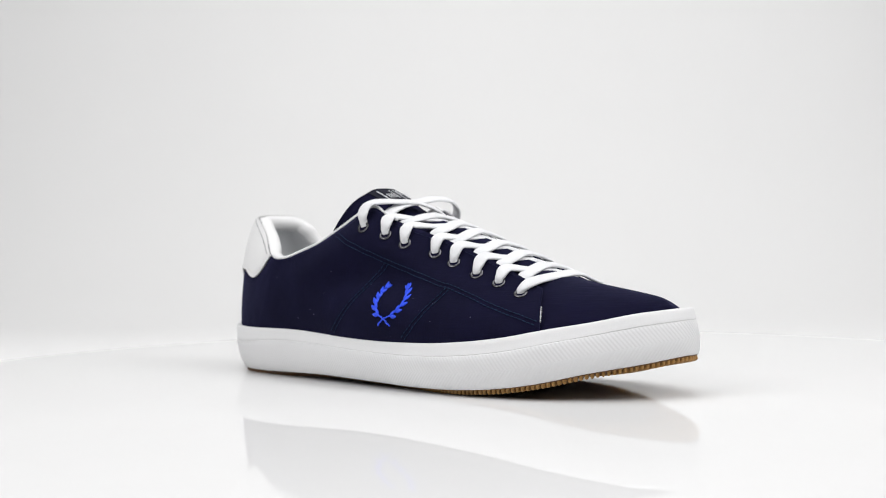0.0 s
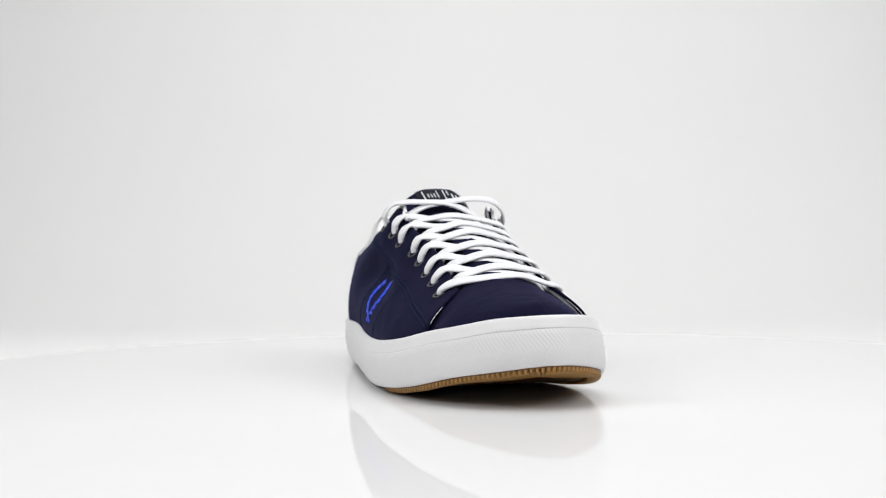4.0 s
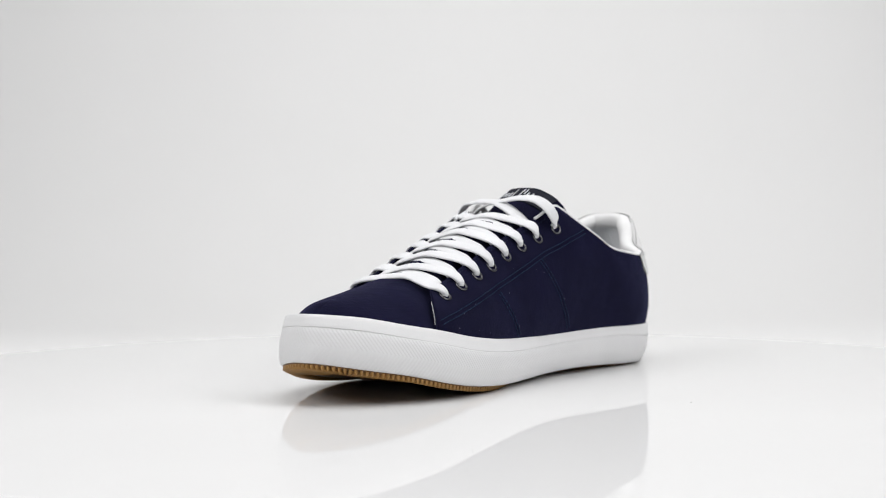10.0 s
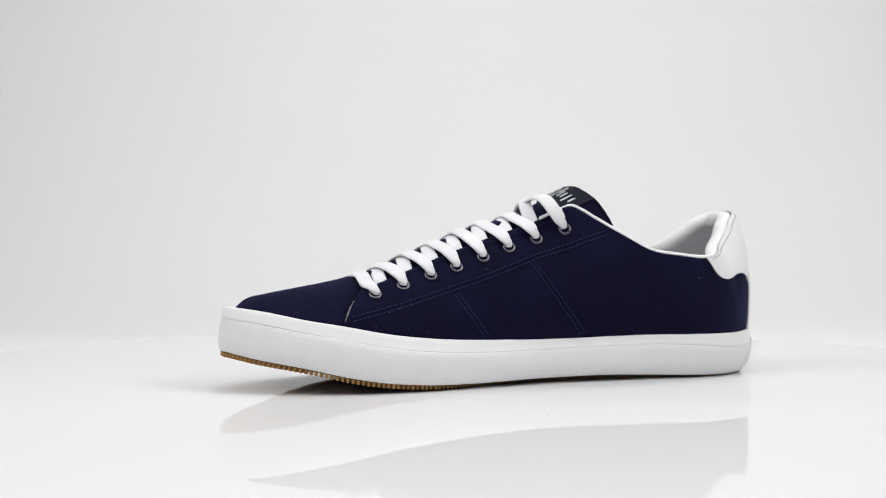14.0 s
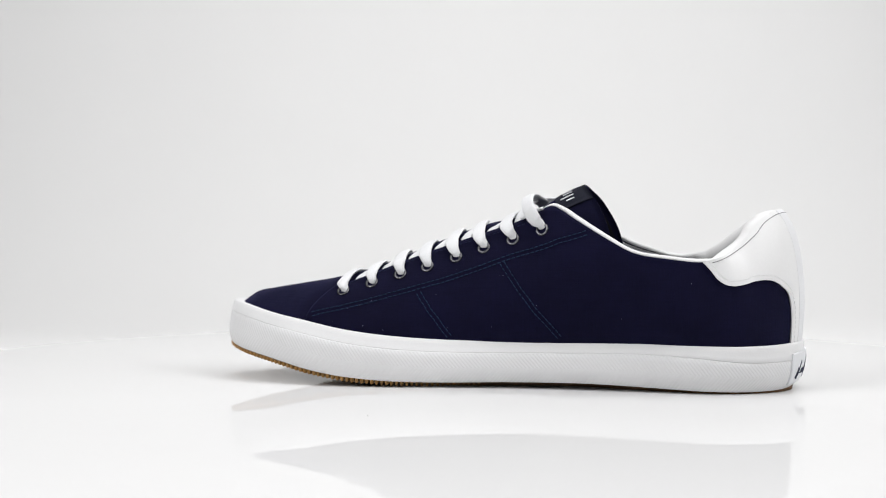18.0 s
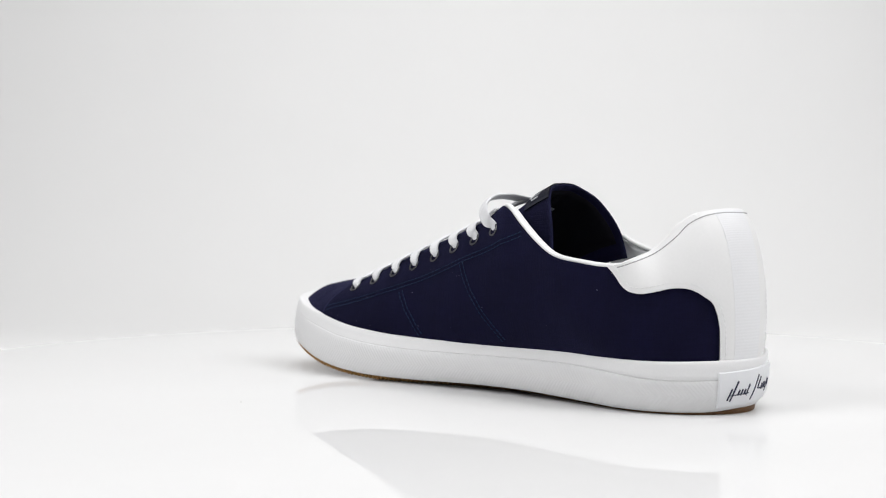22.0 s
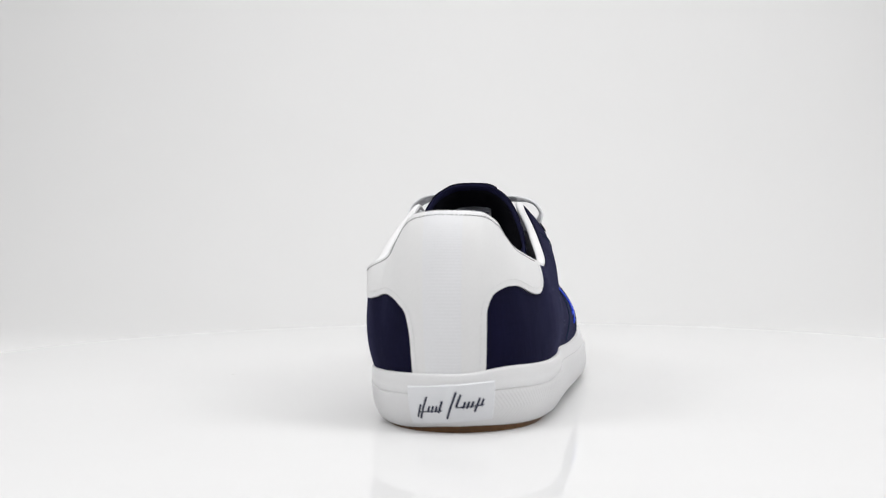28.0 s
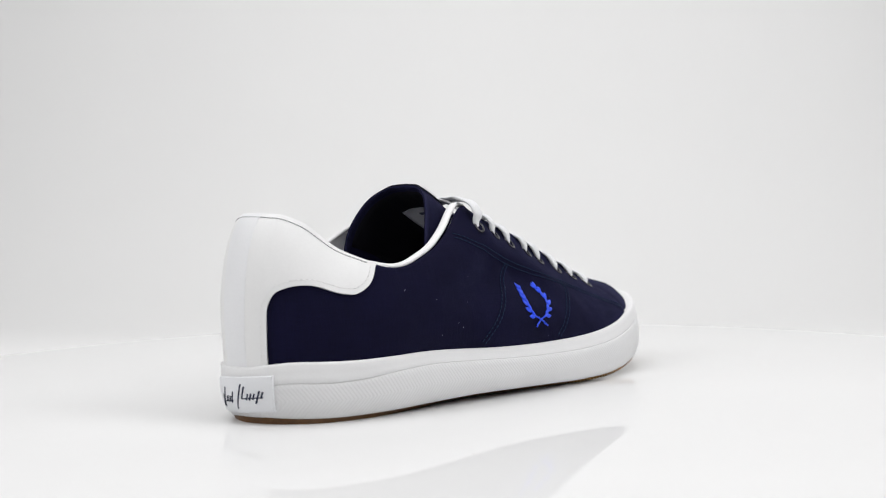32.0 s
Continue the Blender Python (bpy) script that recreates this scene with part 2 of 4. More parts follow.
Z_BOTTOM = Spline([-0.1610, -0.1551, -0.1433, -0.1142, -0.0889, -0.0613, -0.0198, 0.0225, 0.0464, 0.0686, 0.0827, 0.1031, 0.1287, 0.1354],
                  [0.0034, 0.0024, 0.0020, 0.0025, 0.0037, 0.0050, 0.0054, 0.0055, 0.0065, 0.0088, 0.0113, 0.0162, 0.0217, 0.0235])
Z_TOP = Spline([-0.1610, -0.1341, -0.1087, -0.0860, -0.0395, -0.0060, 0.0222, 0.0364, 0.0622, 0.0865, 0.1037, 0.1241, 0.1354],
               [0.0247, 0.0241, 0.0246, 0.0254, 0.0252, 0.0257, 0.0268, 0.0279, 0.0310, 0.0357, 0.0388, 0.0432, 0.0448])


def side_lift(p):
    return smooth01(-0.01, -0.12, p[..., 0]) * smooth01(0.006, -0.022, p[..., 1])


def z_top(p):
    return Z_TOP(p[..., 0])[..., 0] + 0.0028 * side_lift(p)


def z_bottom(p):
    return Z_BOTTOM(p[..., 0])[..., 0] + 0.0010 * side_lift(p)


Q_BAND = Spline([-0.1610, -0.1334, -0.1087, -0.0593, 0.0198, 0.0622, 0.1028, 0.1294], [0.62, 0.64, 0.72, 0.735, 0.71, 0.72, 0.74, 0.75])


def sole_offset(q, x, qb):
    toe, heel = smooth01(0.07, 0.132, x), smooth01(-0.065, -0.135, x)
    keys = np.array([0, 0.08, 0.2, 0.35, 0.6, 1.0])
    ball = smooth01(-0.02, 0.05, x)
    side = np.interp(q, keys, np.array([-2.2, -1.0, -0.3, 0.0, -0.6, -3.2])) + ball * np.interp(q, keys, np.array([1.3, 0.8, 0.3, 0.1, 0.1, 0.0]))
    front = np.interp(q, keys, np.array([-0.7, -0.1, 0.2, 0.1, -0.7, -2.8]))
    back = np.interp(q, keys, np.array([-4.8, -3.5, -2.1, -1.1, -0.2, 0.2]))
    mid = side * (1 - toe) * (1 - heel) + front * toe + back * heel
    return (mid - np.where(q > qb, 0.6 - 0.45 * heel - 0.6 * toe, 0.0)) * 0.001


def build_sole(shoe):
    n = 460
    ci = np.linspace(12, NC + 12, n)
    P, N = outline(ci)
    arc = np.concatenate([[0], np.cumsum(np.linalg.norm(np.diff(P, axis=0), axis=1))])
    x = P[:, 0]
    zb, zt, qb = z_bottom(P), z_top(P), Q_BAND(x)[:, 0]

    def ring(q, extra=0.0, dz=0.0):
        off = sole_offset(q, x, qb) + extra
        return np.column_stack([P + N * off[:, None], zb + (zt - zb) * q + dz])

    # side wall of the sole, up to the ledge of the smooth band
    one = np.ones(n)
    rings = [ring(0 * one, -0.006)] + [ring(qb * k) for k in (0, 0.05, 0.12, 0.2, 0.3, 0.42, 0.55, 0.7, 0.85, 0.97)] + [ring(qb, -0.0002), ring(qb, -0.004)]
    verts = np.concatenate(rings)
    uvs = [(a, k) for r, k in zip(rings, [0, 0, 0.05, 0.12, 0.2, 0.3, 0.42, 0.55, 0.7, 0.85, 0.97, 1, 1]) for a in arc]
    mesh_part("foxing", verts, grid_faces(len(rings), n), FOXING, shoe, "white rubber sidewall with a fine herringbone relief", uvs=uvs)
    # smooth band above
    lip = 1 - 0.85 * smooth01(0.07, 0.12, x)
    rings = [ring(qb, -0.005, 0.0001)] + [ring(qb + (1 - qb) * k, e * lip + 0.00012 * (1 - lip) if k < 0.5 else e, -0.0002 * (1 - lip) if k == 0 else 0.0) for k, e in ((0.0, -0.0004), (0.06, 0.0002), (0.3, 0), (0.6, 0), (0.88, 0), (0.97, -0.0003), (1.0, -0.0009))]
    rings += [ring(one, -0.0022, -0.0001), ring(one, -0.006, -0.0018)]
    mesh_part("foxing_band", np.concatenate(rings), grid_faces(len(rings), n), RUBBER, shoe, "smooth white rubber strip round the upper")
    # inner core that the upper stands on
    rings = [ring(0.15 * one, -0.006), ring(0.9 * one, -0.007)]
    verts = np.concatenate(rings)
    mesh_part("midsole", verts, grid_faces(2, n, True) + [tuple(range(n))[::-1], tuple(range(n, 2 * n))], RUBBER, shoe, smooth=False)


def build_outsole(shoe):
    """A gum plate with a smooth rim; short rounded ribs stand square to its edge under the front half."""
    n = 520
    ci = np.linspace(0, NC, n, endpoint=False)
    P, N = outline(ci)
    x = P[:, 0]
    INSET = Spline([-0.163, -0.14, -0.10, -0.05, 0.0, 0.04, 0.08, 0.12, 0.14], [0.0054, 0.0058, 0.0085, 0.0130, 0.0110, 0.0046, 0.0024, 0.0016, 0.0008])
    mid = np.column_stack([np.clip(x, -0.125, 0.095), np.interp(x, [-0.16, -0.05, 0.05, 0.13], [0.005, -0.003, -0.007, -0.006])])
    edge = P - N * INSET(x)[:, 0][:, None]
    way = (mid - edge) / np.linalg.norm(mid - edge, axis=1)[:, None]
    lift = 0.0010 * smooth01(-0.01, -0.12, x) * smooth01(0.006, -0.022, P[:, 1])

    def ring(inward, drop):
        Q = mid if inward is None else edge + way * inward
        z = Z_BOTTOM(Q[:, 0])[:, 0]
        return np.column_stack([Q, np.maximum(z + lift - drop, FLOOR + SLOPE * Q[:, 0])])

    front = smooth01(-0.01, 0.05, x)
    rings = [ring(0.0, -0.0012), ring(0.0, 0.0003), ring(0.0003, 0.0005 + 0.0024 * (1 - front)), ring(0.0012, 0.0005 + 0.0025 * (1 - front)), ring(0.0060, 0.0006 + 0.0026 * (1 - front)), ring(0.0260, 0.0006 + 0.0026 * (1 - front)), ring(None, 0.0006 + 0.0026 * (1 - front))]
    # the plate's darker colour holds groove shade as well as the rim's own brown
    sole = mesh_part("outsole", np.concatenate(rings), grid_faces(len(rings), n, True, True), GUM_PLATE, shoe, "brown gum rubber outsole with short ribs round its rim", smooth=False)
    # one rounded rib, shared: x runs inward from the rim, z down to the floor
    L, W, H = 0.0260, 0.00150, 0.0024
    prof = [(-0.5, 0.0), (-0.5, -0.62), (-0.32, -0.90), (0.0, -1.0), (0.32, -0.90), (0.5, -0.62), (0.5, 0.0)]
    verts = [(L * t, W * w * g, H * h * e) for t, g, e in ((0.0, 0.86, 0.80), (0.05, 1.0, 1.0), (0.75, 1.0, 0.90), (1.0, 0.8, 0.3)) for w, h in prof]
    faces = grid_faces(4, 7) + [tuple(range(7))[::-1], tuple(range(21, 28))]
    me = bpy.data.meshes.new("rib")
    me.from_pydata(verts, [], faces)
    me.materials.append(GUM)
    me.polygons.foreach_set("use_smooth", [True] * len(me.polygons))
    fine = np.linspace(0, NC, 4000)
    F, G = outline(fine)
    arc = np.concatenate([[0], np.cumsum(np.linalg.norm(np.diff(F, axis=0), axis=1))])
    count = round(arc[-1] / 0.00255)
    for k in range(count):
        c = float(np.interp(arc[-1] * (k + 0.5) / count, arc, fine))
        p, q = outline(c)
        if p[0] < -0.005:
            continue
        e = p - q * (INSET(p[0])[0] + 0.0001)
        zr = float(Z_BOTTOM(p[0])[0]) - 0.0003
        zi = float(Z_BOTTOM(float((e - q * L)[0]))[0]) - 0.0003
        share = 0.28 + 0.72 * float(smooth01(0.100, 0.124, p[0]))
        down = np.array((-q[0] * L, -q[1] * L, zi - zr))
        X = Vector(down).normalized()
        Y = Vector((0, 0, 1)).cross(X).normalized()
        m = Matrix((X, Y, X.cross(Y))).transposed().to_4x4()
        m.translation = (e[0], e[1], max(zr, H + FLOOR + SLOPE * e[0]))
        ob = new("rib", me)
        ob.parent = sole
        ob.matrix_local = m @ Matrix.Diagonal((share, 1, 1, 1))


# upper: running index on the outline, top edge x y z, and how upright the wall starts
RAIL = Spline(
    [3.45, 4.0, 5.0, 6.0, 6.5, 7.0, 7.3, 7.45, 7.61, 7.76, 7.95, 8.25, 8.6, 9.0, 9.4, 9.7, 10.0, 10.4, 10.8, 11.1, 11.5, 12.0,
     12.5, 12.9, 13.2, 13.7, 14.0, 14.4, 14.8, 15.3, 15.8, 16.1, 16.4, 16.7, 16.9, 17.05, 17.2, 17.4, 17.7, 18.0, 18.4, 19.0, 19.6, 20.05],
    [(0.0735, 0.0215, 0.0522, 0.62), (0.0651, 0.0206, 0.0544, 0.62), (0.0395, 0.0202, 0.0638, 0.62), (0.0099, 0.0204, 0.0742, 0.62), (-0.0079, 0.0214, 0.0799, 0.61),
     (-0.0252, 0.0236, 0.0858, 0.60), (-0.0341, 0.0262, 0.0904, 0.60), (-0.0395, 0.0281, 0.0924, 0.60), (-0.0444, 0.0300, 0.0902, 0.615), (-0.0492, 0.0322, 0.0868, 0.625),
     (-0.0556, 0.0351, 0.0826, 0.64), (-0.0660, 0.0392, 0.0761, 0.65), (-0.0790, 0.0423, 0.0691, 0.65), (-0.0960, 0.0444, 0.0661, 0.66), (-0.1117, 0.0436, 0.0648, 0.68),
     (-0.1199, 0.0410, 0.0667, 0.70), (-0.1263, 0.0332, 0.0704, 0.72), (-0.1348, 0.0281, 0.0780, 0.74), (-0.1388, 0.0250, 0.0838, 0.75), (-0.1426, 0.0222, 0.0866, 0.76),
     (-0.1470, 0.0153, 0.0882, 0.77), (-0.1503, 0.0058, 0.0884, 0.77), (-0.1495, -0.0027, 0.0880, 0.77), (-0.1461, -0.0066, 0.0872, 0.76), (-0.1402, -0.0104, 0.0844, 0.75),
     (-0.1328, -0.0139, 0.0785, 0.74), (-0.1273, -0.0175, 0.0737, 0.72), (-0.1194, -0.0239, 0.0692, 0.70), (-0.1105, -0.0297, 0.0661, 0.68), (-0.0987, -0.0323, 0.0656, 0.66),
     (-0.0859, -0.0323, 0.0692, 0.65), (-0.0750, -0.0311, 0.0732, 0.65), (-0.0651, -0.0292, 0.0787, 0.64), (-0.0568, -0.0269, 0.0841, 0.63), (-0.0503, -0.0247, 0.0888, 0.62),
     (-0.0455, -0.0236, 0.0922, 0.60), (-0.0405, -0.0229, 0.0928, 0.60), (-0.0350, -0.0231, 0.0902, 0.60), (-0.0247, -0.0240, 0.0858, 0.60), (-0.0118, -0.0246, 0.0818, 0.61),
     (0.0059, -0.0238, 0.0766, 0.62), (0.0336, -0.0238, 0.0669, 0.62), (0.0592, -0.0246, 0.0567, 0.62), (0.0725, -0.0262, 0.0516, 0.62)])
S_FRONT_B, S_FRONT_A = 3.56, 19.93
# how the wall swells: low swell, how far the shoulder leans to the top edge, shoulder swell
WALL = Spline([3.45, 5.0, 6.0, 6.7, 7.5, 8.3, 9.0, 9.7, 10.5, 11.2, 12.0, 12.8, 13.5, 14.5, 15.5, 16.3, 17.2, 18.0, 18.5, 19.5, 20.05],
              [(0.0030, 0.40, 0.0005), (0.0030, 0.40, 0.0005), (0.005, 0.25, 0.002), (0.011, 0.14, 0.007), (0.013, 0.12, 0.010), (0.012, 0.14, 0.009), (0.0090, 0.20, 0.003), (0.0064, 0.20, 0.002),
               (0.002, 0.12, 0.0038), (0.0035, 0.12, 0.0030), (0.004, 0.12, 0.003), (0.0035, 0.12, 0.0025), (0.001, 0.15, 0.0005), (0.001, 0.30, 0), (0.0055, 0.46, 0.002), (0.0062, 0.50, 0.0095),
               (0.0055, 0.50, 0.0095), (0.0040, 0.66, 0.0025), (0.0042, 0.83, 0.0015), (0.003, 0.73, 0.0028), (0.002, 0.65, 0.0030)])


DENT = 0.0088


def skin(s, v, off=0.0):
    """The upper's outer face: s runs from one throat corner round the heel to the other, v from sole to top edge."""
    s, v = np.broadcast_arrays(np.asarray(s, float), np.asarray(v, float))

    def raw(s, v):
        p, n = outline(s)
        zt = z_top(p)
        inset = 0.0022 + sole_inset(p[..., 0])
        B = np.concatenate([p - n * inset[..., None], (zt - 0.004)[..., None]], -1)
        R = RAIL(s)
        T, k = R[..., :3], R[..., 3:4]
        w = WALL(s)
        h = T[..., 2:] - B[..., 2:]
        C1 = np.concatenate([B[..., :2] + n * w[..., 0:1], B[..., 2:] + 0.35 * h], -1)
        C2 = np.concatenate([B[..., :2] + (T[..., :2] - B[..., :2]) * w[..., 1:2] + n * w[..., 2:3], B[..., 2:] + (k + 0.10) * h], -1)
        t = v[..., None]
        p = (1 - t) ** 3 * B + 3 * t * (1 - t) ** 2 * C1 + 3 * t * t * (1 - t) * C2 + t**3 * T
        # soft hollow below the lacing on one side
        dent = DENT * np.exp(-(((v - 0.51) / 0.165) ** 2)) * smooth01(15.7, 17.1, s) * (1 - smooth01(17.35, 18.5, s))
        p[..., :2] -= n * dent[..., None]
        return p

    p = raw(s, v)
    if np.any(np.asarray(off) != 0):
        e = 1e-3
        ds = raw(np.minimum(s + e, S_FRONT_A), v) - raw(np.maximum(s - e, S_FRONT_B), v)
        dv = raw(s, np.minimum(v + e, 1)) - raw(s, np.maximum(v - e, 0))
        nn = np.cross(ds, dv)
        nn /= np.linalg.norm(nn, axis=-1)[..., None] + 1e-12
        p = p + nn * np.asarray(off)[..., None] if np.ndim(off) else p + nn * off
    return p


def sole_inset(x):
    toe, heel = smooth01(0.07, 0.132, x), smooth01(-0.065, -0.135, x)
    return (3.2 * (1 - toe) * (1 - heel) + 5.2 * toe + 0.6 * heel) * 0.001


def normal_at(s, v):
    a, b = skin(s, v, 0.001), skin(s, v)
    n = a - b
    return n / (np.linalg.norm(n, axis=-1)[..., None] + 1e-12)


_S, _V = np.meshgrid(np.linspace(S_FRONT_B, S_FRONT_A, 1200), np.linspace(0, 1, 160), indexing="ij")
_G = skin(_S, _V)


def find(side, x, z):
    """s and v of the place on one side of the upper (b: +y, a: -y) at that length and height."""
    mask = (_S < 12) if side == "b" else (_S > 12)
    d = (_G[..., 0] - x) ** 2 + (_G[..., 2] - z) ** 2 + np.where(mask, 0, 1)
    i = np.unravel_index(np.argmin(d), d.shape)
    return float(_S[i]), float(_V[i])


def shell(name, s, vlo, vhi, rows, out, inn, mat, parent, label=""):
    """A sheet of the upper between two heights, with an outer and an inner face and closed edges."""
    n = len(s)
    t = np.linspace(0, 1, rows)
    S2 = np.repeat(s[None, :], rows, 0)
    V2 = vlo[None, :] + (vhi - vlo)[None, :] * t[:, None]
    A, Bk = skin(S2, V2, out).reshape(-1, 3), skin(S2, V2, inn).reshape(-1, 3)
    verts = np.concatenate([A, Bk])
    faces = grid_faces(rows, n) + grid_faces(rows, n, flip=True, start=rows * n)
    o = rows * n
    for j in range(n - 1):
        faces.append((j, o + j, o + j + 1, j + 1))
        k = (rows - 1) * n
        faces.append((k + j, k + j + 1, o + k + j + 1, o + k + j))
    for i in range(rows - 1):
        faces.append((i * n, (i + 1) * n, o + (i + 1) * n, o + i * n))
        faces.append((i * n + n - 1, o + i * n + n - 1, o + (i + 1) * n + n - 1, (i + 1) * n + n - 1))
    return mesh_part(name, verts, faces, mat, parent, label)


def build_upper(shoe):
    one = np.ones
    # side panels, one each side, meeting under the heel tab
    for side, s in (("b", np.linspace(S_FRONT_B, 12.0, 170)), ("a", np.linspace(12.0, S_FRONT_A, 170))):
        bound = smooth01(7.3, 7.6, s) * (1 - smooth01(9.3, 9.6, s)) + smooth01(14.6, 14.9, s) * (1 - smooth01(17.1, 17.4, s))
        shell("quarter", s, 0 * s, 1 - 0.014 * bound, 26, 0.0, -0.0012, CANVAS, shoe, "navy blue canvas side panel")
        pad = 0.0050 * smooth01(9.2, 10.6, s) * (1 - smooth01(13.6, 14.9, s))
        rise = np.linspace(0, 1, 22)[:, None] ** 2 * 0.95 + 0.05
        s = s + (0.30 * (1 - smooth01(S_FRONT_B, 5.0, s)) if side == "b" else -0.55 * smooth01(18.4, S_FRONT_A, s))
        shell("lining", s, 0.05 + 0 * s, one(len(s)) * 0.985, 22, -0.0014, -0.0028 - pad[None, :] * rise, LINING, shoe, "white padded textile lining")
    # frayed white edge of the lining at both front corners
    for s0, lo, hi, most, deep in ((S_FRONT_A, 0.34, 0.66, 0.00020, -0.0007), (S_FRONT_B, 0.30, 0.80, 0.00010, -0.0015)):
        v = np.linspace(lo, hi, 47)
        u = (v - lo) / (hi - lo)
        stray = np.array([(0.0002 + 0.0003 * (k % 2) * (k % 3), 0, 0) for k in range(47)])
        q, f = tube(skin(s0 + 0 * v, v, deep) + stray, 0.00010 + most * np.sin(np.pi * u) * (0.6 + 0.4 * np.sin(23 * u)), 6)
        mesh_part("frayed_edge", q, f, LINING, shoe, "frayed white edge of the lining")
    # white binding round the ankle opening
    s = np.concatenate([np.linspace(7.28, 9.5, 90), np.linspace(9.5, 14.7, 160)[1:], np.linspace(14.7, 17.42, 90)[1:]])
    pad = smooth01(8.8, 10.4, s) * (1 - smooth01(13.9, 15.5, s))
    full = smooth01(7.28, 7.75, s) * (1 - smooth01(16.95, 17.42, s))
    rad = 0.0009 + 0.0010 * full + 0.0024 * pad
    path = skin(s, one(len(s)))
    along = np.gradient(path[:, :2], axis=0)
    inward = np.column_stack([-along[:, 1], along[:, 0]])
    inward /= np.linalg.norm(inward, axis=1)[:, None]
    inward *= np.sign(np.sum(inward * (np.array((-0.09, 0.003)) - path[:, :2]), axis=1))[:, None]
    tabbed = smooth01(9.3, 9.7, s) * (1 - smooth01(14.4, 14.75, s))
    open_edge = full * (1 - tabbed)
    overhang = np.max([np.sum((skin(s, k + 0 * s) - path)[:, :2] * inward, axis=1) for k in (0.93, 0.95, 0.965, 1.0)], axis=0)
    path[:, :2] += inward * (rad + 0.0002 - 0.0013 * tabbed + overhang * open_edge)[:, None]
    path[:, 2] -= rad * (1 - 0.42 * open_edge) - 0.0005 + 0.0001 * pad - 0.0008 * open_edge
    v, f = tube(path, rad, 12, 1 - 0.42 * open_edge)
    mesh_part("collar_binding", v, f, LEATHER, shoe, "white rolled binding round the ankle opening")


def build_vamp(shoe):
    """Toe cap sheet that runs back under the laces."""
    ib, ia = np.linspace(0, 5.6, 300), np.linspace(NC, 18.6, 300)
    xb, xa = outline(ib)[0][:, 0], outline(ia)[0][:, 0]
    xs = np.linspace(max(xb[-1], xa[-1]), 0.125, 60)
    cb, ca = np.interp(-xs, -xb, ib), np.interp(-xs, -xa, ia)
    cb = np.concatenate([cb, np.linspace(cb[-1], 0, 16)[1:], np.linspace(NC, ca[-1], 24)[1:-1], ca[::-1]])
    p, n = outline(cb)
    inset = 0.0018 + sole_inset(p[:, 0])
    tuck = 0.0022 * (1 - smooth01(0.080, 0.094, p[:, 0]))
    E = p - n * (inset + tuck)[:, None]
    ez = Z_TOP(p[:, 0])[:, 0] - 0.003
    sx = np.clip(p[:, 0] - 0.012, 0.02, 0.113)
    top = Spline([0.02, 0.06, 0.0754, 0.0969, 0.1077, 0.115, 0.1208], [0.0700, 0.0592, 0.0556, 0.0521, 0.0504, 0.0491, 0.0480])
    sz = top(sx)[:, 0]
    full = 0.0013 * smooth01(0.1, -0.6, n[:, 1]) * smooth01(0.05, 0.08, p[:, 0]) + 0.0015 * smooth01(0.4, 0.9, n[:, 1]) * (1 - smooth01(0.085, 0.105, p[:, 0]))
    rows = 26
    verts = []
    for r in np.linspace(0.0, 1, rows):
        xy = np.column_stack([sx, -0.0035 + 0 * sx]) * (1 - r) + E * r
        rr = ((r * r + 0.012) ** 0.875 - 0.012**0.875) / (1.012**0.875 - 0.012**0.875)
        h = max(1 - rr, 0.0) ** 0.96
        z = ez + (sz - ez) * h + full * math.sin(math.pi * r**1.7) ** 1.2
        verts.append(np.column_stack([xy, z]))
    V = np.concatenate(verts)
    ob = mesh_part("vamp", V, grid_faces(rows, len(cb)), CANVAS, shoe, "navy blue canvas toe")
    bm = bmesh.new()
    bm.from_mesh(ob.data)
    bmesh.ops.remove_doubles(bm, verts=bm.verts, dist=1e-5)
    bm.to_mesh(ob.data)
    bm.free()
    sol = ob.modifiers.new("thickness", "SOLIDIFY")
    sol.thickness, sol.offset = 0.0012, 0


def tongue_point(w, l):
    """w across from -1 to 1, l from the throat to the free end."""
    w, l = np.broadcast_arrays(np.asarray(w, float), np.asarray(l, float))
    a = np.abs(w)
    end = Spline([0, 0.35, 0.62, 0.82, 1.0], [(-0.0548, 0.0, 0.1024), (-0.0560, 0.0110, 0.1006), (-0.0615, 0.0200, 0.0928), (-0.0668, 0.0252, 0.0800), (-0.0685, 0.0272, 0.0660)])(a)
    base = Spline([0, 0.5, 1.0], [(0.062, 0.0, 0.0582), (0.060, 0.011, 0.0562), (0.055, 0.0225, 0.0480)])(a)
    p = base + (end - base) * l[..., None]
    p = p.copy()
    p[..., 0] -= 0.005 * np.where(w < 0, a, 0.2 * a) ** 2 * l
    p[..., 2] += 0.0006 * np.sin(np.pi * l) - 0.0034 * np.exp(-(((l - 0.74) / 0.15) ** 2)) - 0.0050 * a**2 * np.sin(np.pi * np.clip(l / 0.85, 0, 1))
    p[..., 1] = p[..., 1] * np.where(w < 0, -0.93, 1.0) - 0.0035 * (1 - l) + 0.0005 * l
    return p


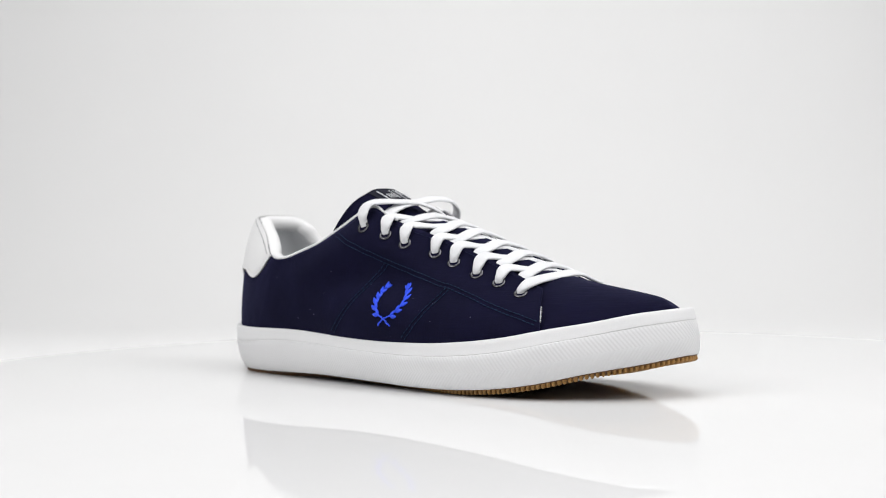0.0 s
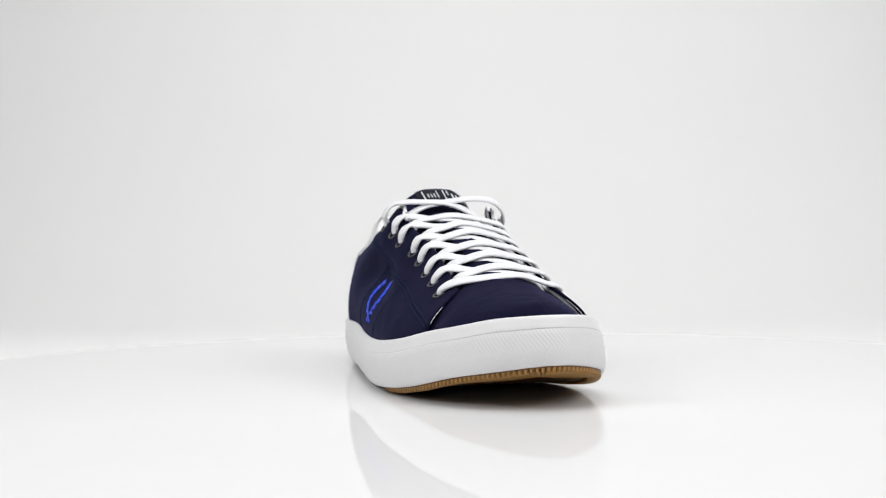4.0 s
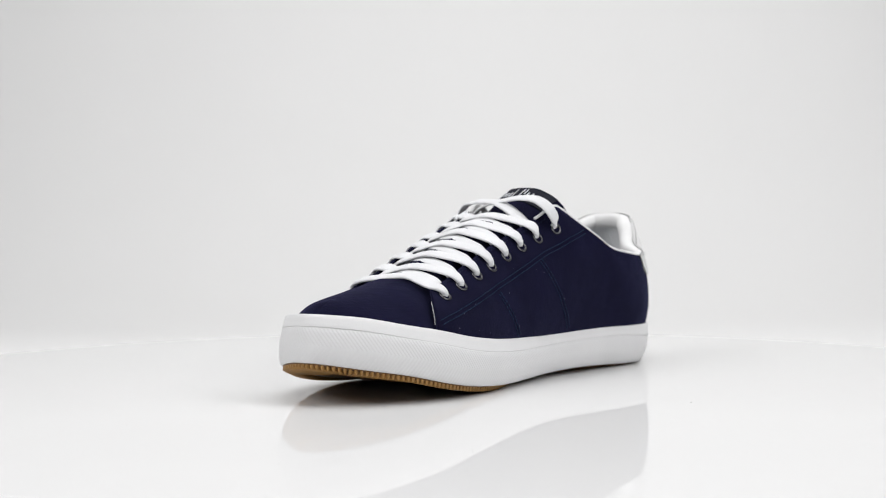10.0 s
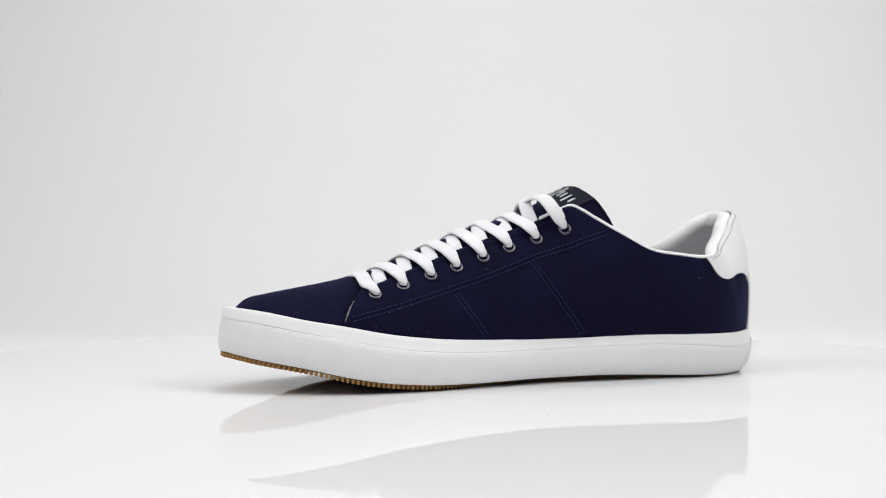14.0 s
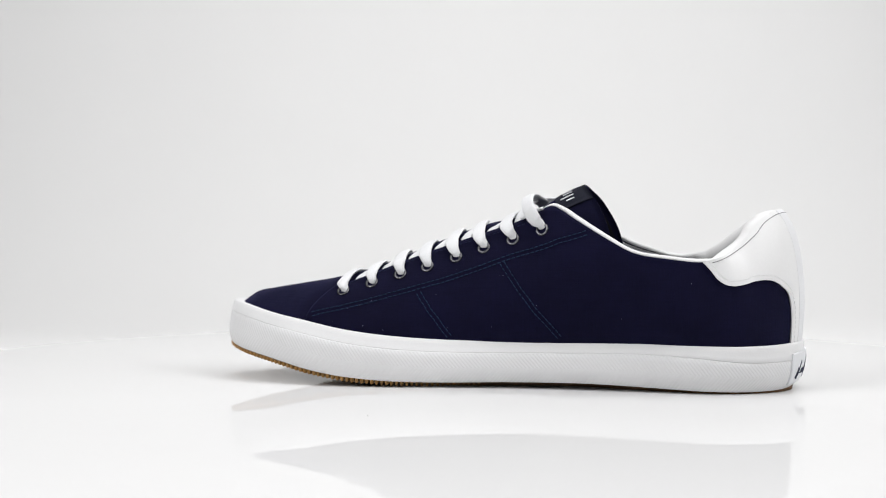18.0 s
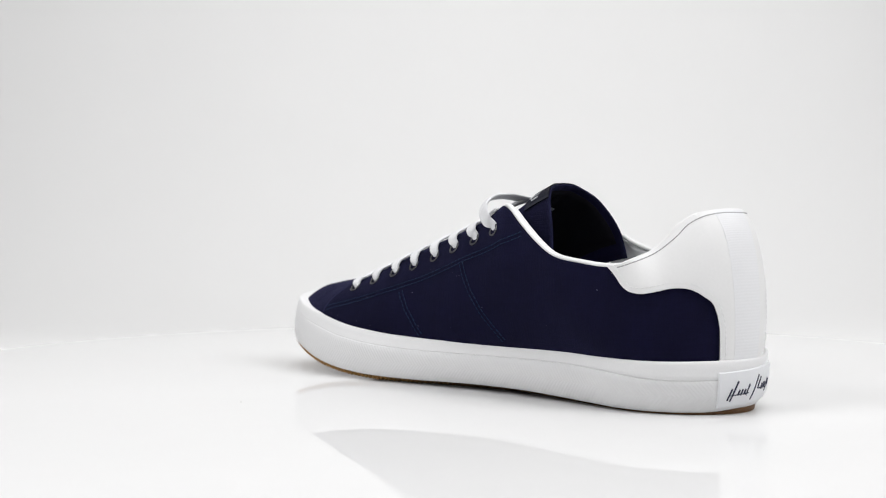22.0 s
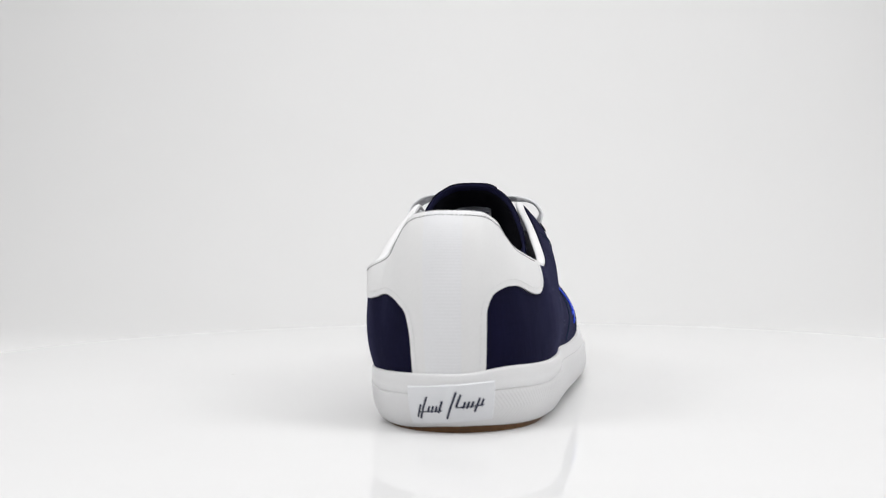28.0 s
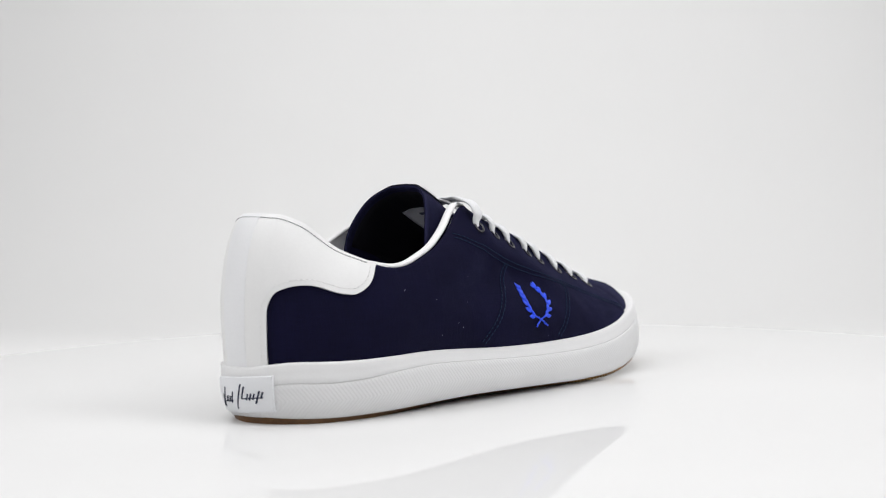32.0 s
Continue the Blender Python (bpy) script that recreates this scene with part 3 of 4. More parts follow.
def build_tongue(shoe):
    rows, cols = 40, 41
    W, Lm = np.meshgrid(np.linspace(-1, 1, cols), np.linspace(0, 1, rows))
    P = tongue_point(W, Lm)
    gu, gv = np.gradient(P, axis=1), np.gradient(P, axis=0)
    nn = np.cross(gv, gu)
    nn /= np.linalg.norm(nn, axis=-1)[..., None]
    if nn[rows // 2, cols // 2, 2] < 0:
        nn = -nn
    th = 0.0030 * np.sqrt(np.clip(1 - ((Lm - 0.45) / 0.551) ** 8, 0, 1)) * np.sqrt(np.clip(1 - np.abs(W) ** 6 * 0.9, 0, 1))
    A, B = (P + nn * 0.0004).reshape(-1, 3), (P - nn * th[..., None]).reshape(-1, 3)
    verts = np.concatenate([A, B])
    o = rows * cols
    faces = grid_faces(rows, cols, flip=True) + grid_faces(rows, cols, start=o)
    for i in range(rows - 1):
        for j in (0, cols - 1):
            q = (i * cols + j, (i + 1) * cols + j, o + (i + 1) * cols + j, o + i * cols + j)
            faces.append(q if j else q[::-1])
    for j in range(cols - 1):
        k = (rows - 1) * cols
        faces.append((k + j, k + j + 1, o + k + j + 1, o + k + j))
    mesh_part("tongue", verts, faces, CANVAS, shoe, "navy blue padded canvas tongue")
    # black cloth sewn to its inner face
    I, J = slice(2, rows - 1), slice(2, cols - 2)
    near, deep = P - nn * (th[..., None] - 0.0002), P - nn * (th[..., None] + 0.0003)
    r, c = near[I, J].shape[:2]
    verts = np.concatenate([near[I, J].reshape(-1, 3), deep[I, J].reshape(-1, 3)])
    faces = grid_faces(r, c, flip=True) + grid_faces(r, c, start=r * c)
    rim = list(range(c)) + [i * c + c - 1 for i in range(1, r)] + [(r - 1) * c + j for j in range(c - 2, -1, -1)] + [i * c for i in range(r - 2, 0, -1)]
    faces += [(rim[k], rim[(k + 1) % len(rim)], r * c + rim[(k + 1) % len(rim)], r * c + rim[k]) for k in range(len(rim))]
    mesh_part("tongue_lining", verts, faces, TONGUE_LINING, shoe, "black cloth lining of the tongue")


def catmull(pts, n=10):
    """A smooth dense line through a few points, without loops where they lie unevenly."""
    P = np.array(pts, float)
    d = np.linalg.norm(np.diff(P, axis=0), axis=1) ** 0.6 + 1e-9
    k = np.concatenate([[0], np.cumsum(d)])
    t = np.concatenate([np.linspace(k[i], k[i + 1], n, endpoint=False) for i in range(len(k) - 1)] + [[k[-1]]])
    return Spline(k, P)(t)


def find_back(y, z):
    """The same round the heel, by place across and height."""
    mask = (_S > 10.3) & (_S < 13.8) & (_G[..., 0] < -0.118)
    d = (_G[..., 1] - y) ** 2 + (_G[..., 2] - z) ** 2 + np.where(mask, 0, 1)
    i = np.unravel_index(np.argmin(d), d.shape)
    return float(_S[i]), float(_V[i])


def tab_edge():
    """Lower edge of the heel tab, from one side round the heel to the other."""
    pts = [find("b", x, z) for x, z in ((-0.1110, 0.0648), (-0.1135, 0.0615), (-0.1165, 0.0570), (-0.1205, 0.0543), (-0.1255, 0.0530), (-0.1310, 0.0535), (-0.1365, 0.0550), (-0.1425, 0.0551))]
    pts += [find_back(y, z) for y, z in ((0.0275, 0.0520), (0.0243, 0.0475), (0.0226, 0.0385), (0.0221, 0.0240))]
    left = np.array(pts)
    left[0, 1] = 1.0
    pts = [find_back(y, z) for y, z in ((-0.0066, 0.0240), (-0.0057, 0.0385), (-0.0063, 0.0482), (-0.0087, 0.0538), (-0.0128, 0.0577))]
    pts += [find("a", x, z) for x, z in ((-0.1469, 0.0588), (-0.1388, 0.0566), (-0.1311, 0.0543), (-0.1260, 0.0545), (-0.1201, 0.0578), (-0.1167, 0.0612), (-0.1159, 0.0642), (-0.1159, 0.0661))]
    right = np.array(pts)
    right[-1, 1] = 1.0
    for half in (left, right):
        half[:, 0] = np.maximum.accumulate(half[:, 0] + np.arange(len(half)) * 1e-4)
    return left, right


def build_heel_tab(shoe):
    left, right = tab_edge()
    L, Rr = catmull(left, 12), catmull(right, 12)
    L[:, 0], Rr[:, 0] = np.maximum.accumulate(L[:, 0] + np.arange(len(L)) * 1e-5), np.maximum.accumulate(Rr[:, 0] + np.arange(len(Rr)) * 1e-5)
    mid = np.linspace(L[-1, 0], Rr[0, 0], 30)[1:-1]
    s = np.concatenate([L[:, 0], mid, Rr[:, 0]])
    vlo = np.clip(np.concatenate([L[:, 1], 0 * mid, Rr[:, 1]]), 0, 0.985)
    tab = shell("heel_tab", s, vlo, np.ones(len(s)), 20, 0.0011, -0.0003, LEATHER, shoe, "smooth white leather heel tab with curved wings")
    S2 = np.repeat(s[None, :], 20, 0)
    V2 = vlo[None, :] + (1 - vlo)[None, :] * np.linspace(0, 1, 20)[:, None]
    nn = normal_at(S2, np.clip(V2, 0.002, 0.998)).reshape(-1, 3)
    tab.data.normals_split_custom_set_from_vertices([tuple(q) for q in np.concatenate([nn, -nn])])
    # seam inside the edge
    for half in (L, Rr):
        P = skin(half[:, 0], np.clip(half[:, 1], 0, 1), 0.0012)
        T = np.gradient(P, axis=0)
        nn = normal_at(half[:, 0], np.clip(half[:, 1], 0.001, 0.999))
        inn = np.cross(T, nn)
        inn /= np.linalg.norm(inn, axis=1)[:, None] + 1e-12
        heel_mid = skin(12.0, 0.7)
        sign = np.sign(np.sum(inn * (heel_mid - P), axis=1))
        sign[sign == 0] = 1
        flip = np.sign(np.median(sign))
        dash_path(P + inn * flip * 0.0024, nn, WHITE_THREAD, tab, "stitching", 0.0024, 0.0017, 0.00016)
    # seam below the padded rim: a grey line paints the shade in its gap
    s2 = np.linspace(9.5, 14.55, 200)
    v2 = 0.965 - 0.02 * smooth01(9.5, 10.5, s2) * (1 - smooth01(13.6, 14.5, s2))
    dash_path(skin(s2, v2, 0.0011), normal_at(s2, v2), SEAM_SHADE, tab, "seam", 0.0018, 0.00172, 0.00022, "grey line painting the shaded gap under the padded rim")
    # ribbed ribbon down the back
    rows, n = 260, 9
    s3, v3 = np.meshgrid(np.linspace(find_back(0.0172, 0.05)[0], find_back(0.0024, 0.05)[0], n), np.linspace(0.0, 0.985, rows))
    rib = 0.00122 + 0.000022 * np.sin(2 * math.pi * v3 * 0.066 / 0.0011)
    A, B = skin(s3, v3, rib).reshape(-1, 3), skin(s3, v3, 0.0006).reshape(-1, 3)
    faces = grid_faces(rows, n)
    o = rows * n
    for i in range(rows - 1):
        faces.append((i * n, (i + 1) * n, o + (i + 1) * n, o + i * n))
        faces.append((i * n + n - 1, o + i * n + n - 1, o + (i + 1) * n + n - 1, (i + 1) * n + n - 1))
    k = (rows - 1) * n
    faces += [(k + j, k + j + 1, o + k + j + 1, o + k + j) for j in range(n - 1)]
    ob = mesh_part("heel_ribbon", np.concatenate([A, B]), faces, RIBBON, shoe, "white ribbed ribbon down the heel", smooth=True)
    flat_edge = (rows - 1) * (n - 1)
    ob.data.polygons.foreach_set("use_smooth", [k < flat_edge for k in range(len(faces))])
    sharp = {tuple(sorted((i * n + c, (i + 1) * n + c))) for i in range(rows - 1) for c in (0, n - 1)}
    for e in ob.data.edges:
        if tuple(sorted(e.vertices)) in sharp:
            e.use_edge_sharp = True


def dash_path(P, nn, mat, parent, name, pitch, length, radius, label=""):
    """A row of short raised stitches along a line on the surface: one part."""
    P, nn = np.array(P), np.array(nn)
    d = np.concatenate([[0], np.cumsum(np.linalg.norm(np.diff(P, axis=0), axis=1))])
    verts, faces = [], []
    a = 0.0
    while a + length < d[-1]:
        ks = np.linspace(a, a + length, 4)
        Q = np.column_stack([np.interp(ks, d, P[:, c]) for c in range(3)])
        U = np.column_stack([np.interp(ks, d, nn[:, c]) for c in range(3)])
        Q = Q + U * (np.array([0, 0.6, 0.6, 0]) * radius)[:, None]
        v, f = tube(Q, [radius * 0.6, radius, radius, radius * 0.6], 5, 0.8, U)
        o = len(verts)
        verts += v
        faces += [tuple(i + o for i in q) for q in f]
        a += pitch
    return mesh_part(name, verts, faces, mat, parent, label)


def side_line(side, pts):
    sv = catmull([find(side, x, z) for x, z in catmull(pts, 4)], 5)
    return sv[:, 0], np.clip(sv[:, 1], 0.01, 0.995)


def build_stitching(shoe):
    lines = {
        "b": ([(0.0815, 0.0388), (0.0620, 0.0430), (0.0320, 0.0508), (0.0028, 0.0592), (-0.0145, 0.0653), (-0.0362, 0.0722), (-0.0570, 0.0785)],
              [(-0.0150, 0.0640), (-0.0272, 0.0464), (-0.0440, 0.0265)], [(0.0270, 0.0494), (0.0190, 0.0380), (0.0108, 0.0272)]),
        "a": ([(0.0775, 0.0380), (0.0560, 0.0435), (0.0235, 0.0530), (0.0000, 0.0590), (-0.0210, 0.0650), (-0.0420, 0.0722), (-0.0600, 0.0785)],
              [(-0.0210, 0.0640), (-0.0350, 0.0470), (-0.0525, 0.0280)], [(0.0235, 0.0520), (0.0130, 0.0390), (0.0020, 0.0270)])}
    for side, group in lines.items():
        for pts in group:
            s, v = side_line(side, pts)
            P, nn = skin(s, v, 0.0002), normal_at(s, v)
            T = np.gradient(P, axis=0)
            w = np.cross(T, nn)
            w /= np.linalg.norm(w, axis=1)[:, None] + 1e-12
            for k in (-0.0011, 0.0011):
                dash_path(P + w * k, nn, THREAD, shoe, "stitching", 0.0025, 0.0019, 0.00029, "double row of dark teal stitches")
        # seam along the throat's edge
        s = np.linspace(3.6, 7.2, 120) if side == "b" else np.linspace(17.5, 19.9, 120)
        v = 0.955 + 0 * s
        dash_path(skin(s, v, 0.0001), normal_at(s, v), NAVY_THREAD, shoe, "stitching", 0.0026, 0.0019, 0.00022)


EYELETS_B = [(0.0669, 0.0500), (0.0521, 0.0541), (0.0376, 0.0586), (0.0235, 0.0623), (0.0090, 0.0671), (-0.0052, 0.0714), (-0.0197, 0.0754), (-0.0349, 0.0805)]
EYELETS_A = [(0.0612, 0.0507), (0.0473, 0.0551), (0.0334, 0.0593), (0.0183, 0.0646), (0.0064, 0.0689), (-0.0116, 0.0737), (-0.0250, 0.0781), (-0.0394, 0.0821)]


def frame_at(s, v, off=0.0):
    """A pose on the upper: x along the shoe, z out of the surface."""
    p, n = Vector(skin(s, v, off)), Vector(normal_at(s, v))
    along = Vector((1, 0, 0))
    along = (along - n * along.dot(n)).normalized()
    m = Matrix((along, n.cross(along), n)).transposed().to_4x4()
    m.translation = p
    return m


def ring_mesh(name, R, r, mat, seg=24, sec=8):
    verts, faces = [], []
    for i in range(seg):
        a = 2 * math.pi * i / seg
        for j in range(sec):
            b = 2 * math.pi * j / sec
            verts.append(((R + r * math.cos(b)) * math.cos(a), (R + r * math.cos(b)) * math.sin(a), 0.55 * r * math.sin(b)))
    for i in range(seg):
        for j in range(sec):
            faces.append((i * sec + j, ((i + 1) % seg) * sec + j, ((i + 1) % seg) * sec + (j + 1) % sec, i * sec + (j + 1) % sec))
    # dark disc that paints the shade inside the hole; the panel is not pierced
    o = len(verts)
    verts += [((R - r * 0.4) * math.cos(2 * math.pi * i / seg), (R - r * 0.4) * math.sin(2 * math.pi * i / seg), -0.0004) for i in range(seg)]
    faces.append(tuple(range(o, o + seg)))
    me = bpy.data.meshes.new(name)
    me.from_pydata(verts, [], faces)
    me.materials.append(mat)
    me.materials.append(INSOLE_AND_HOLE)
    me.polygons.foreach_set("use_smooth", [True] * len(me.polygons))
    me.polygons[len(me.polygons) - 1].material_index = 1
    return me


def build_eyelets(shoe):
    me = ring_mesh("eyelet", 0.0027, 0.0007, EYELET)
    for side, rows in (("b", EYELETS_B), ("a", EYELETS_A)):
        for x, z in rows:
            s, v = find(side, x, z)
            ob = new("eyelet", me)
            ob.parent = shoe
            ob.matrix_local = frame_at(s, v, 0.0003)
            tagged(ob, "dark gunmetal eyelet ring")


def build_laces(shoe):
    spots = {"b": [find("b", *q) for q in EYELETS_B], "a": [find("a", *q) for q in EYELETS_A]}
    throat = np.array((0.33, 0, 0.944))

    def crown(x, y):
        """Height of the tongue's upper face."""
        l = float(np.clip((0.062 - x) / 0.117, 0, 1))
        return float(tongue_point(np.clip(y / 0.024, -1, 1), l)[2])

    def over(side, k, lean=0.0030):
        """Out of the eyelet and over the edge of the panel: points and up vectors."""
        s, v = spots[side][k]
        n = normal_at(s, v)
        n1 = normal_at(s, 0.985)
        fs = np.array((lean, 0, -0.36 * lean))
        sg = 1 if side == "b" else -1
        loft = (0.0015, 0.0015, 0.0015, 0.0015, 0.0016, 0.0018, 0.0024, 0.0038)[k]
        edge = skin(s, 0.998)
        pts = [skin(s, v + 0.004, -0.0016), skin(s, v + 0.035, 0.0008), skin(s, v + 0.38 * (1 - v), loft) + 0.25 * fs,
               skin(s, v + 0.76 * (1 - v), 1.1 * loft) + 0.65 * fs, edge + fs + np.array((0.0, -sg * 0.0012, 0.0016 if side == "b" or k in (0, 7) else 0.0006))]
        return pts, [n, n, (2 * n + n1) / 3, (n + 2 * n1) / 3, (n1 + throat) / 2]

    def under(side, k, shift):
        s, v = spots[side][k]
        edge = skin(s, 1.0)
        sg = 1 if side == "b" else -1
        return [edge + np.array((shift, -sg * 0.0050, 0.0010)), edge + np.array((shift, -sg * 0.0004, -0.0046))], [throat, throat]

    def between(p, q, across, along, rise):
        """A place on the way over the tongue, its share across the shoe apart from its share along it."""
        m = p + (q - p) * along
        m[1] = p[1] + (q[1] - p[1]) * across
        m[2] = max(m[2] + 0.6 * rise, crown(m[0], m[1]) + rise)
        return m

    rnd = random.Random(4)
    strands = []
    # straight bar across the first pair
    pa, ua = over("a", 0, 0.0060)
    pb, ub = over("b", 0, 0.0045)
    strands.append((pa + [between(pa[-1], pb[-1], f, f, 0.0014) for f in (0.3, 0.7)] + pb[::-1], ua + [throat, throat] + ub[::-1]))
    for k in range(1, 8):
        for side, other in (("a", "b"), ("b", "a")):
            p, up = over(side, k)
            q, uq = under(other, k - 1, -0.0035)
            top = (side == "b") == (k < 7)
            rise = 0.0019 if top else 0.0002
            if k == 7:
                rise += 0.0034
                p[-1] = p[-1] + throat * (0.0022 if top else 0.0044)
                p[-2] = p[-2] + throat * (0.0010 if top else 0.0018)
                if side == "b":
                    p[-1], p[-2] = p[-1] + throat * 0.0016, p[-2] + throat * 0.0012
            jig = np.array((rnd.uniform(-0.0005, 0.0005), 0, rnd.uniform(-0.0002, 0.0003)))
            ways = ((0.26, 0.14), (0.54, 0.36), (0.82, 0.70)) if side == "b" else ((0.26, 0.34), (0.54, 0.66), (0.82, 0.90))
            mids = [between(p[-1], q[0], f, g, rise) + jig for f, g in ways]
            # pulled taut: no sag between the panel's edge and the crown of the tongue
            for m, a, b, w in ((mids[0], p[-1], mids[1], 0.48), (mids[2], mids[1], q[0], 0.60)):
                m += throat * max(0.0, float(throat @ (a + (b - a) * w - m)) + (0.0007 if top else 0.0))
            strands.append((p + mids + q, up + [throat] * 3 + uq))
    for pts, ups in strands:
        P = catmull(pts, 9)
        U = catmull(ups, 9)
        U /= np.linalg.norm(U, axis=1)[:, None]
        d = np.concatenate([[0], np.cumsum(np.linalg.norm(np.diff(P, axis=0), axis=1))])
        spread = smooth01(0.0015, 0.0095, d)
        if len(pts) == 12:
            spread = spread * smooth01(0.0015, 0.0095, d[-1] - d)
        verts, faces = tube(P, 0.0020 + 0.0014 * spread, 18, 0.62 - 0.35 * spread, U, boxy=0.80)
        mesh_part("lace", verts, faces, LACE, shoe, "flat white cotton lace")
    # thin loop of cord left on the top eyelets
    for side, line in (("b", ((-0.0235, 0.0858), (-0.0275, 0.0880), (-0.0320, 0.0897), (-0.0355, 0.0905))), ("a", ((-0.0225, 0.0868), (-0.0270, 0.0885), (-0.0320, 0.0898)))):
        sv = catmull([find(side, x, z) for x, z in line], 6)
        v, f = tube(skin(sv[:, 0], sv[:, 1], 0.0010), 0.0008, 8)
        mesh_part("cord", v, f, LACE, shoe, "thin white cord end")


def build_emblem(shoe):
    """A small wreath of two embroidered branches."""
    emblem = new("emblem")
    emblem.parent = shoe
    tagged(emblem, "royal blue embroidered leaf wreath")
    leaf_v, leaf_f = [], []
    seg, sec = 9, 6
    for i in range(seg):
        t = i / (seg - 1)
        r = math.sin(math.pi * min(max(t, 0.02), 0.98)) ** 0.8
        for j in range(sec):
            a = 2 * math.pi * j / sec
            leaf_v.append((t - 0.10, 0.22 * r * math.cos(a), 0.11 * r * math.sin(a)))
    leaf_f = grid_faces(seg, sec, close_c=True)

    def place(u, w, turn, size, verts, faces):
        s, v = find("a", u, w)
        f = frame_at(s, v, 0.0002)
        # x towards the toe on this side, y up the wall
        up = Vector((0, 0, 1))
        n = Vector(normal_at(s, v))
        yy = (up - n * up.dot(n)).normalized()
        m = Matrix((yy.cross(n), yy, n)).transposed().to_4x4()
        m.translation = f.translation
        m = m @ Matrix.Rotation(turn, 4, "Z") @ Matrix.Scale(size, 4)
        return [tuple(m @ Vector(q)) for q in verts], faces

    heel_arm = ([(-0.0065, 0.0335), (-0.0112, 0.0368), (-0.0158, 0.0390), (-0.0182, 0.0425), (-0.0186, 0.0462), (-0.0180, 0.0494), (-0.0167, 0.0522)], 1)
    toe_arm = ([(-0.0152, 0.0334), (-0.0112, 0.0368), (-0.0062, 0.0388), (-0.0024, 0.0420), (-0.0008, 0.0456), (-0.0012, 0.0492), (-0.0030, 0.0526)], -1)
    for pts, sg in (heel_arm, toe_arm):
        verts, faces = [], []
        line = catmull(pts, 8)
        sv = np.array([find("a", u, w) for u, w in line])
        P = skin(sv[:, 0], sv[:, 1], 0.0004)
        v, f = tube(P, 0.00042, 6, 1.0, normal_at(sv[:, 0], sv[:, 1]))
        verts += v
        faces += f
        g = np.gradient(line, axis=0)
        for k in list(range(15, len(line) - 3, 6)) + [len(line) - 3]:
            ang = math.atan2(g[k][1], g[k][0])
            last = k == len(line) - 3
            for turn, size in ((ang, 0.0040),) if last else ((ang + sg * 0.50, 0.0050), (ang - sg * 0.44, 0.0044)):
                vv, ff = place(line[k][0], line[k][1], turn, size, leaf_v, leaf_f)
                o = len(verts)
                verts += vv
                faces += [tuple(i + o for i in q) for q in ff]
        mesh_part("branch", verts, faces, BLUE_THREAD, emblem)


def build_heel_patch(shoe):
    """Rubber patch on the back of the sole with a few slanted ink bars."""
    def at(y, z, off):
        ci = np.interp(-y, -HEEL_Y, HEEL_CI)
        p, n = outline(ci)
        zb, zt = z_bottom(p), z_top(p)
        q = (z - zb) / (zt - zb)
        o = sole_offset(np.array(q), p[0], 2.0) + off
        return np.array((*(p + n * o), z))

    cis = np.linspace(10.0, 14.0, 200)
    HEEL_Y, HEEL_CI = outline(cis)[0][:, 1], cis
    y0, y1, z0, z1 = 0.0240, -0.0104, 0.0039, 0.0194
    cols, rows = 26, 10
    verts = []
    for off, inset in ((-0.001, 0.0), (0.0006, 0.0), (0.0010, 0.0004)):
        for i in range(rows):
            for j in range(cols):
                y = y0 + (y1 - y0) * j / (cols - 1)
                z = z0 + (z1 - z0) * i / (rows - 1) + 0.0025 * j / (cols - 1)
                y += inset * (1 if j == 0 else -1 if j == cols - 1 else 0) * -1
                z += inset * (1 if i == 0 else -1 if i == rows - 1 else 0)
                verts.append(at(y, z, off))
    o = rows * cols
    faces = grid_faces(rows, cols, start=2 * o)
    border = [j for j in range(cols)] + [i * cols + cols - 1 for i in range(1, rows)] + [(rows - 1) * cols + j for j in range(cols - 2, -1, -1)] + [i * cols for i in range(rows - 2, 0, -1)]
    for a in (0, o):
        for k in range(len(border)):
            p, q = border[k], border[(k + 1) % len(border)]
            faces.append((a + p, a + q, a + o + q, a + o + p))
    patch = mesh_part("heel_patch", verts, faces, PATCH, shoe, "white rubber heel patch with dark blue script-like bars", smooth=False)
    # two runs of slanted strokes, each tied by a thin line along its foot
    runs = (((0.0178, 0.0112, 0.0044), (0.0196, 0.0098, 0.0026), (0.0157, 0.0106, 0.0012), (0.0142, 0.0107, 0.0013), (0.0127, 0.0108, 0.0012), (0.0110, 0.0117, 0.0024)),
            ((0.0066, 0.0124, 0.0054), (0.0038, 0.0142, 0.0026), (0.0016, 0.0125, 0.0013), (0.0000, 0.0126, 0.0014), (-0.0017, 0.0128, 0.0013), (-0.0036, 0.0126, 0.0028), (-0.0056, 0.0136, 0.0014)))
    strokes = [((y - 0.36 * h, z + h), (y + 0.36 * h, z - h), 0.00042) for run in runs for y, z, h in run]
    strokes += [((0.0192, 0.0094), (0.0104, 0.0102), 0.00022), ((0.0045, 0.0116), (-0.0062, 0.0126), 0.00022)]
    for (ya, za), (yb, zb), r in strokes:
        P = [at(ya + (yb - ya) * t, za + (zb - za) * t, 0.0011) for t in np.linspace(0, 1, 7)]
        ci = np.interp(-ya, -HEEL_Y, HEEL_CI)
        n = outline(ci)[1]
        v, f = tube(P, r, 6, 0.4, [(n[0], n[1], 0)] * len(P))
        mesh_part("ink_bar", v, f, INK, patch)


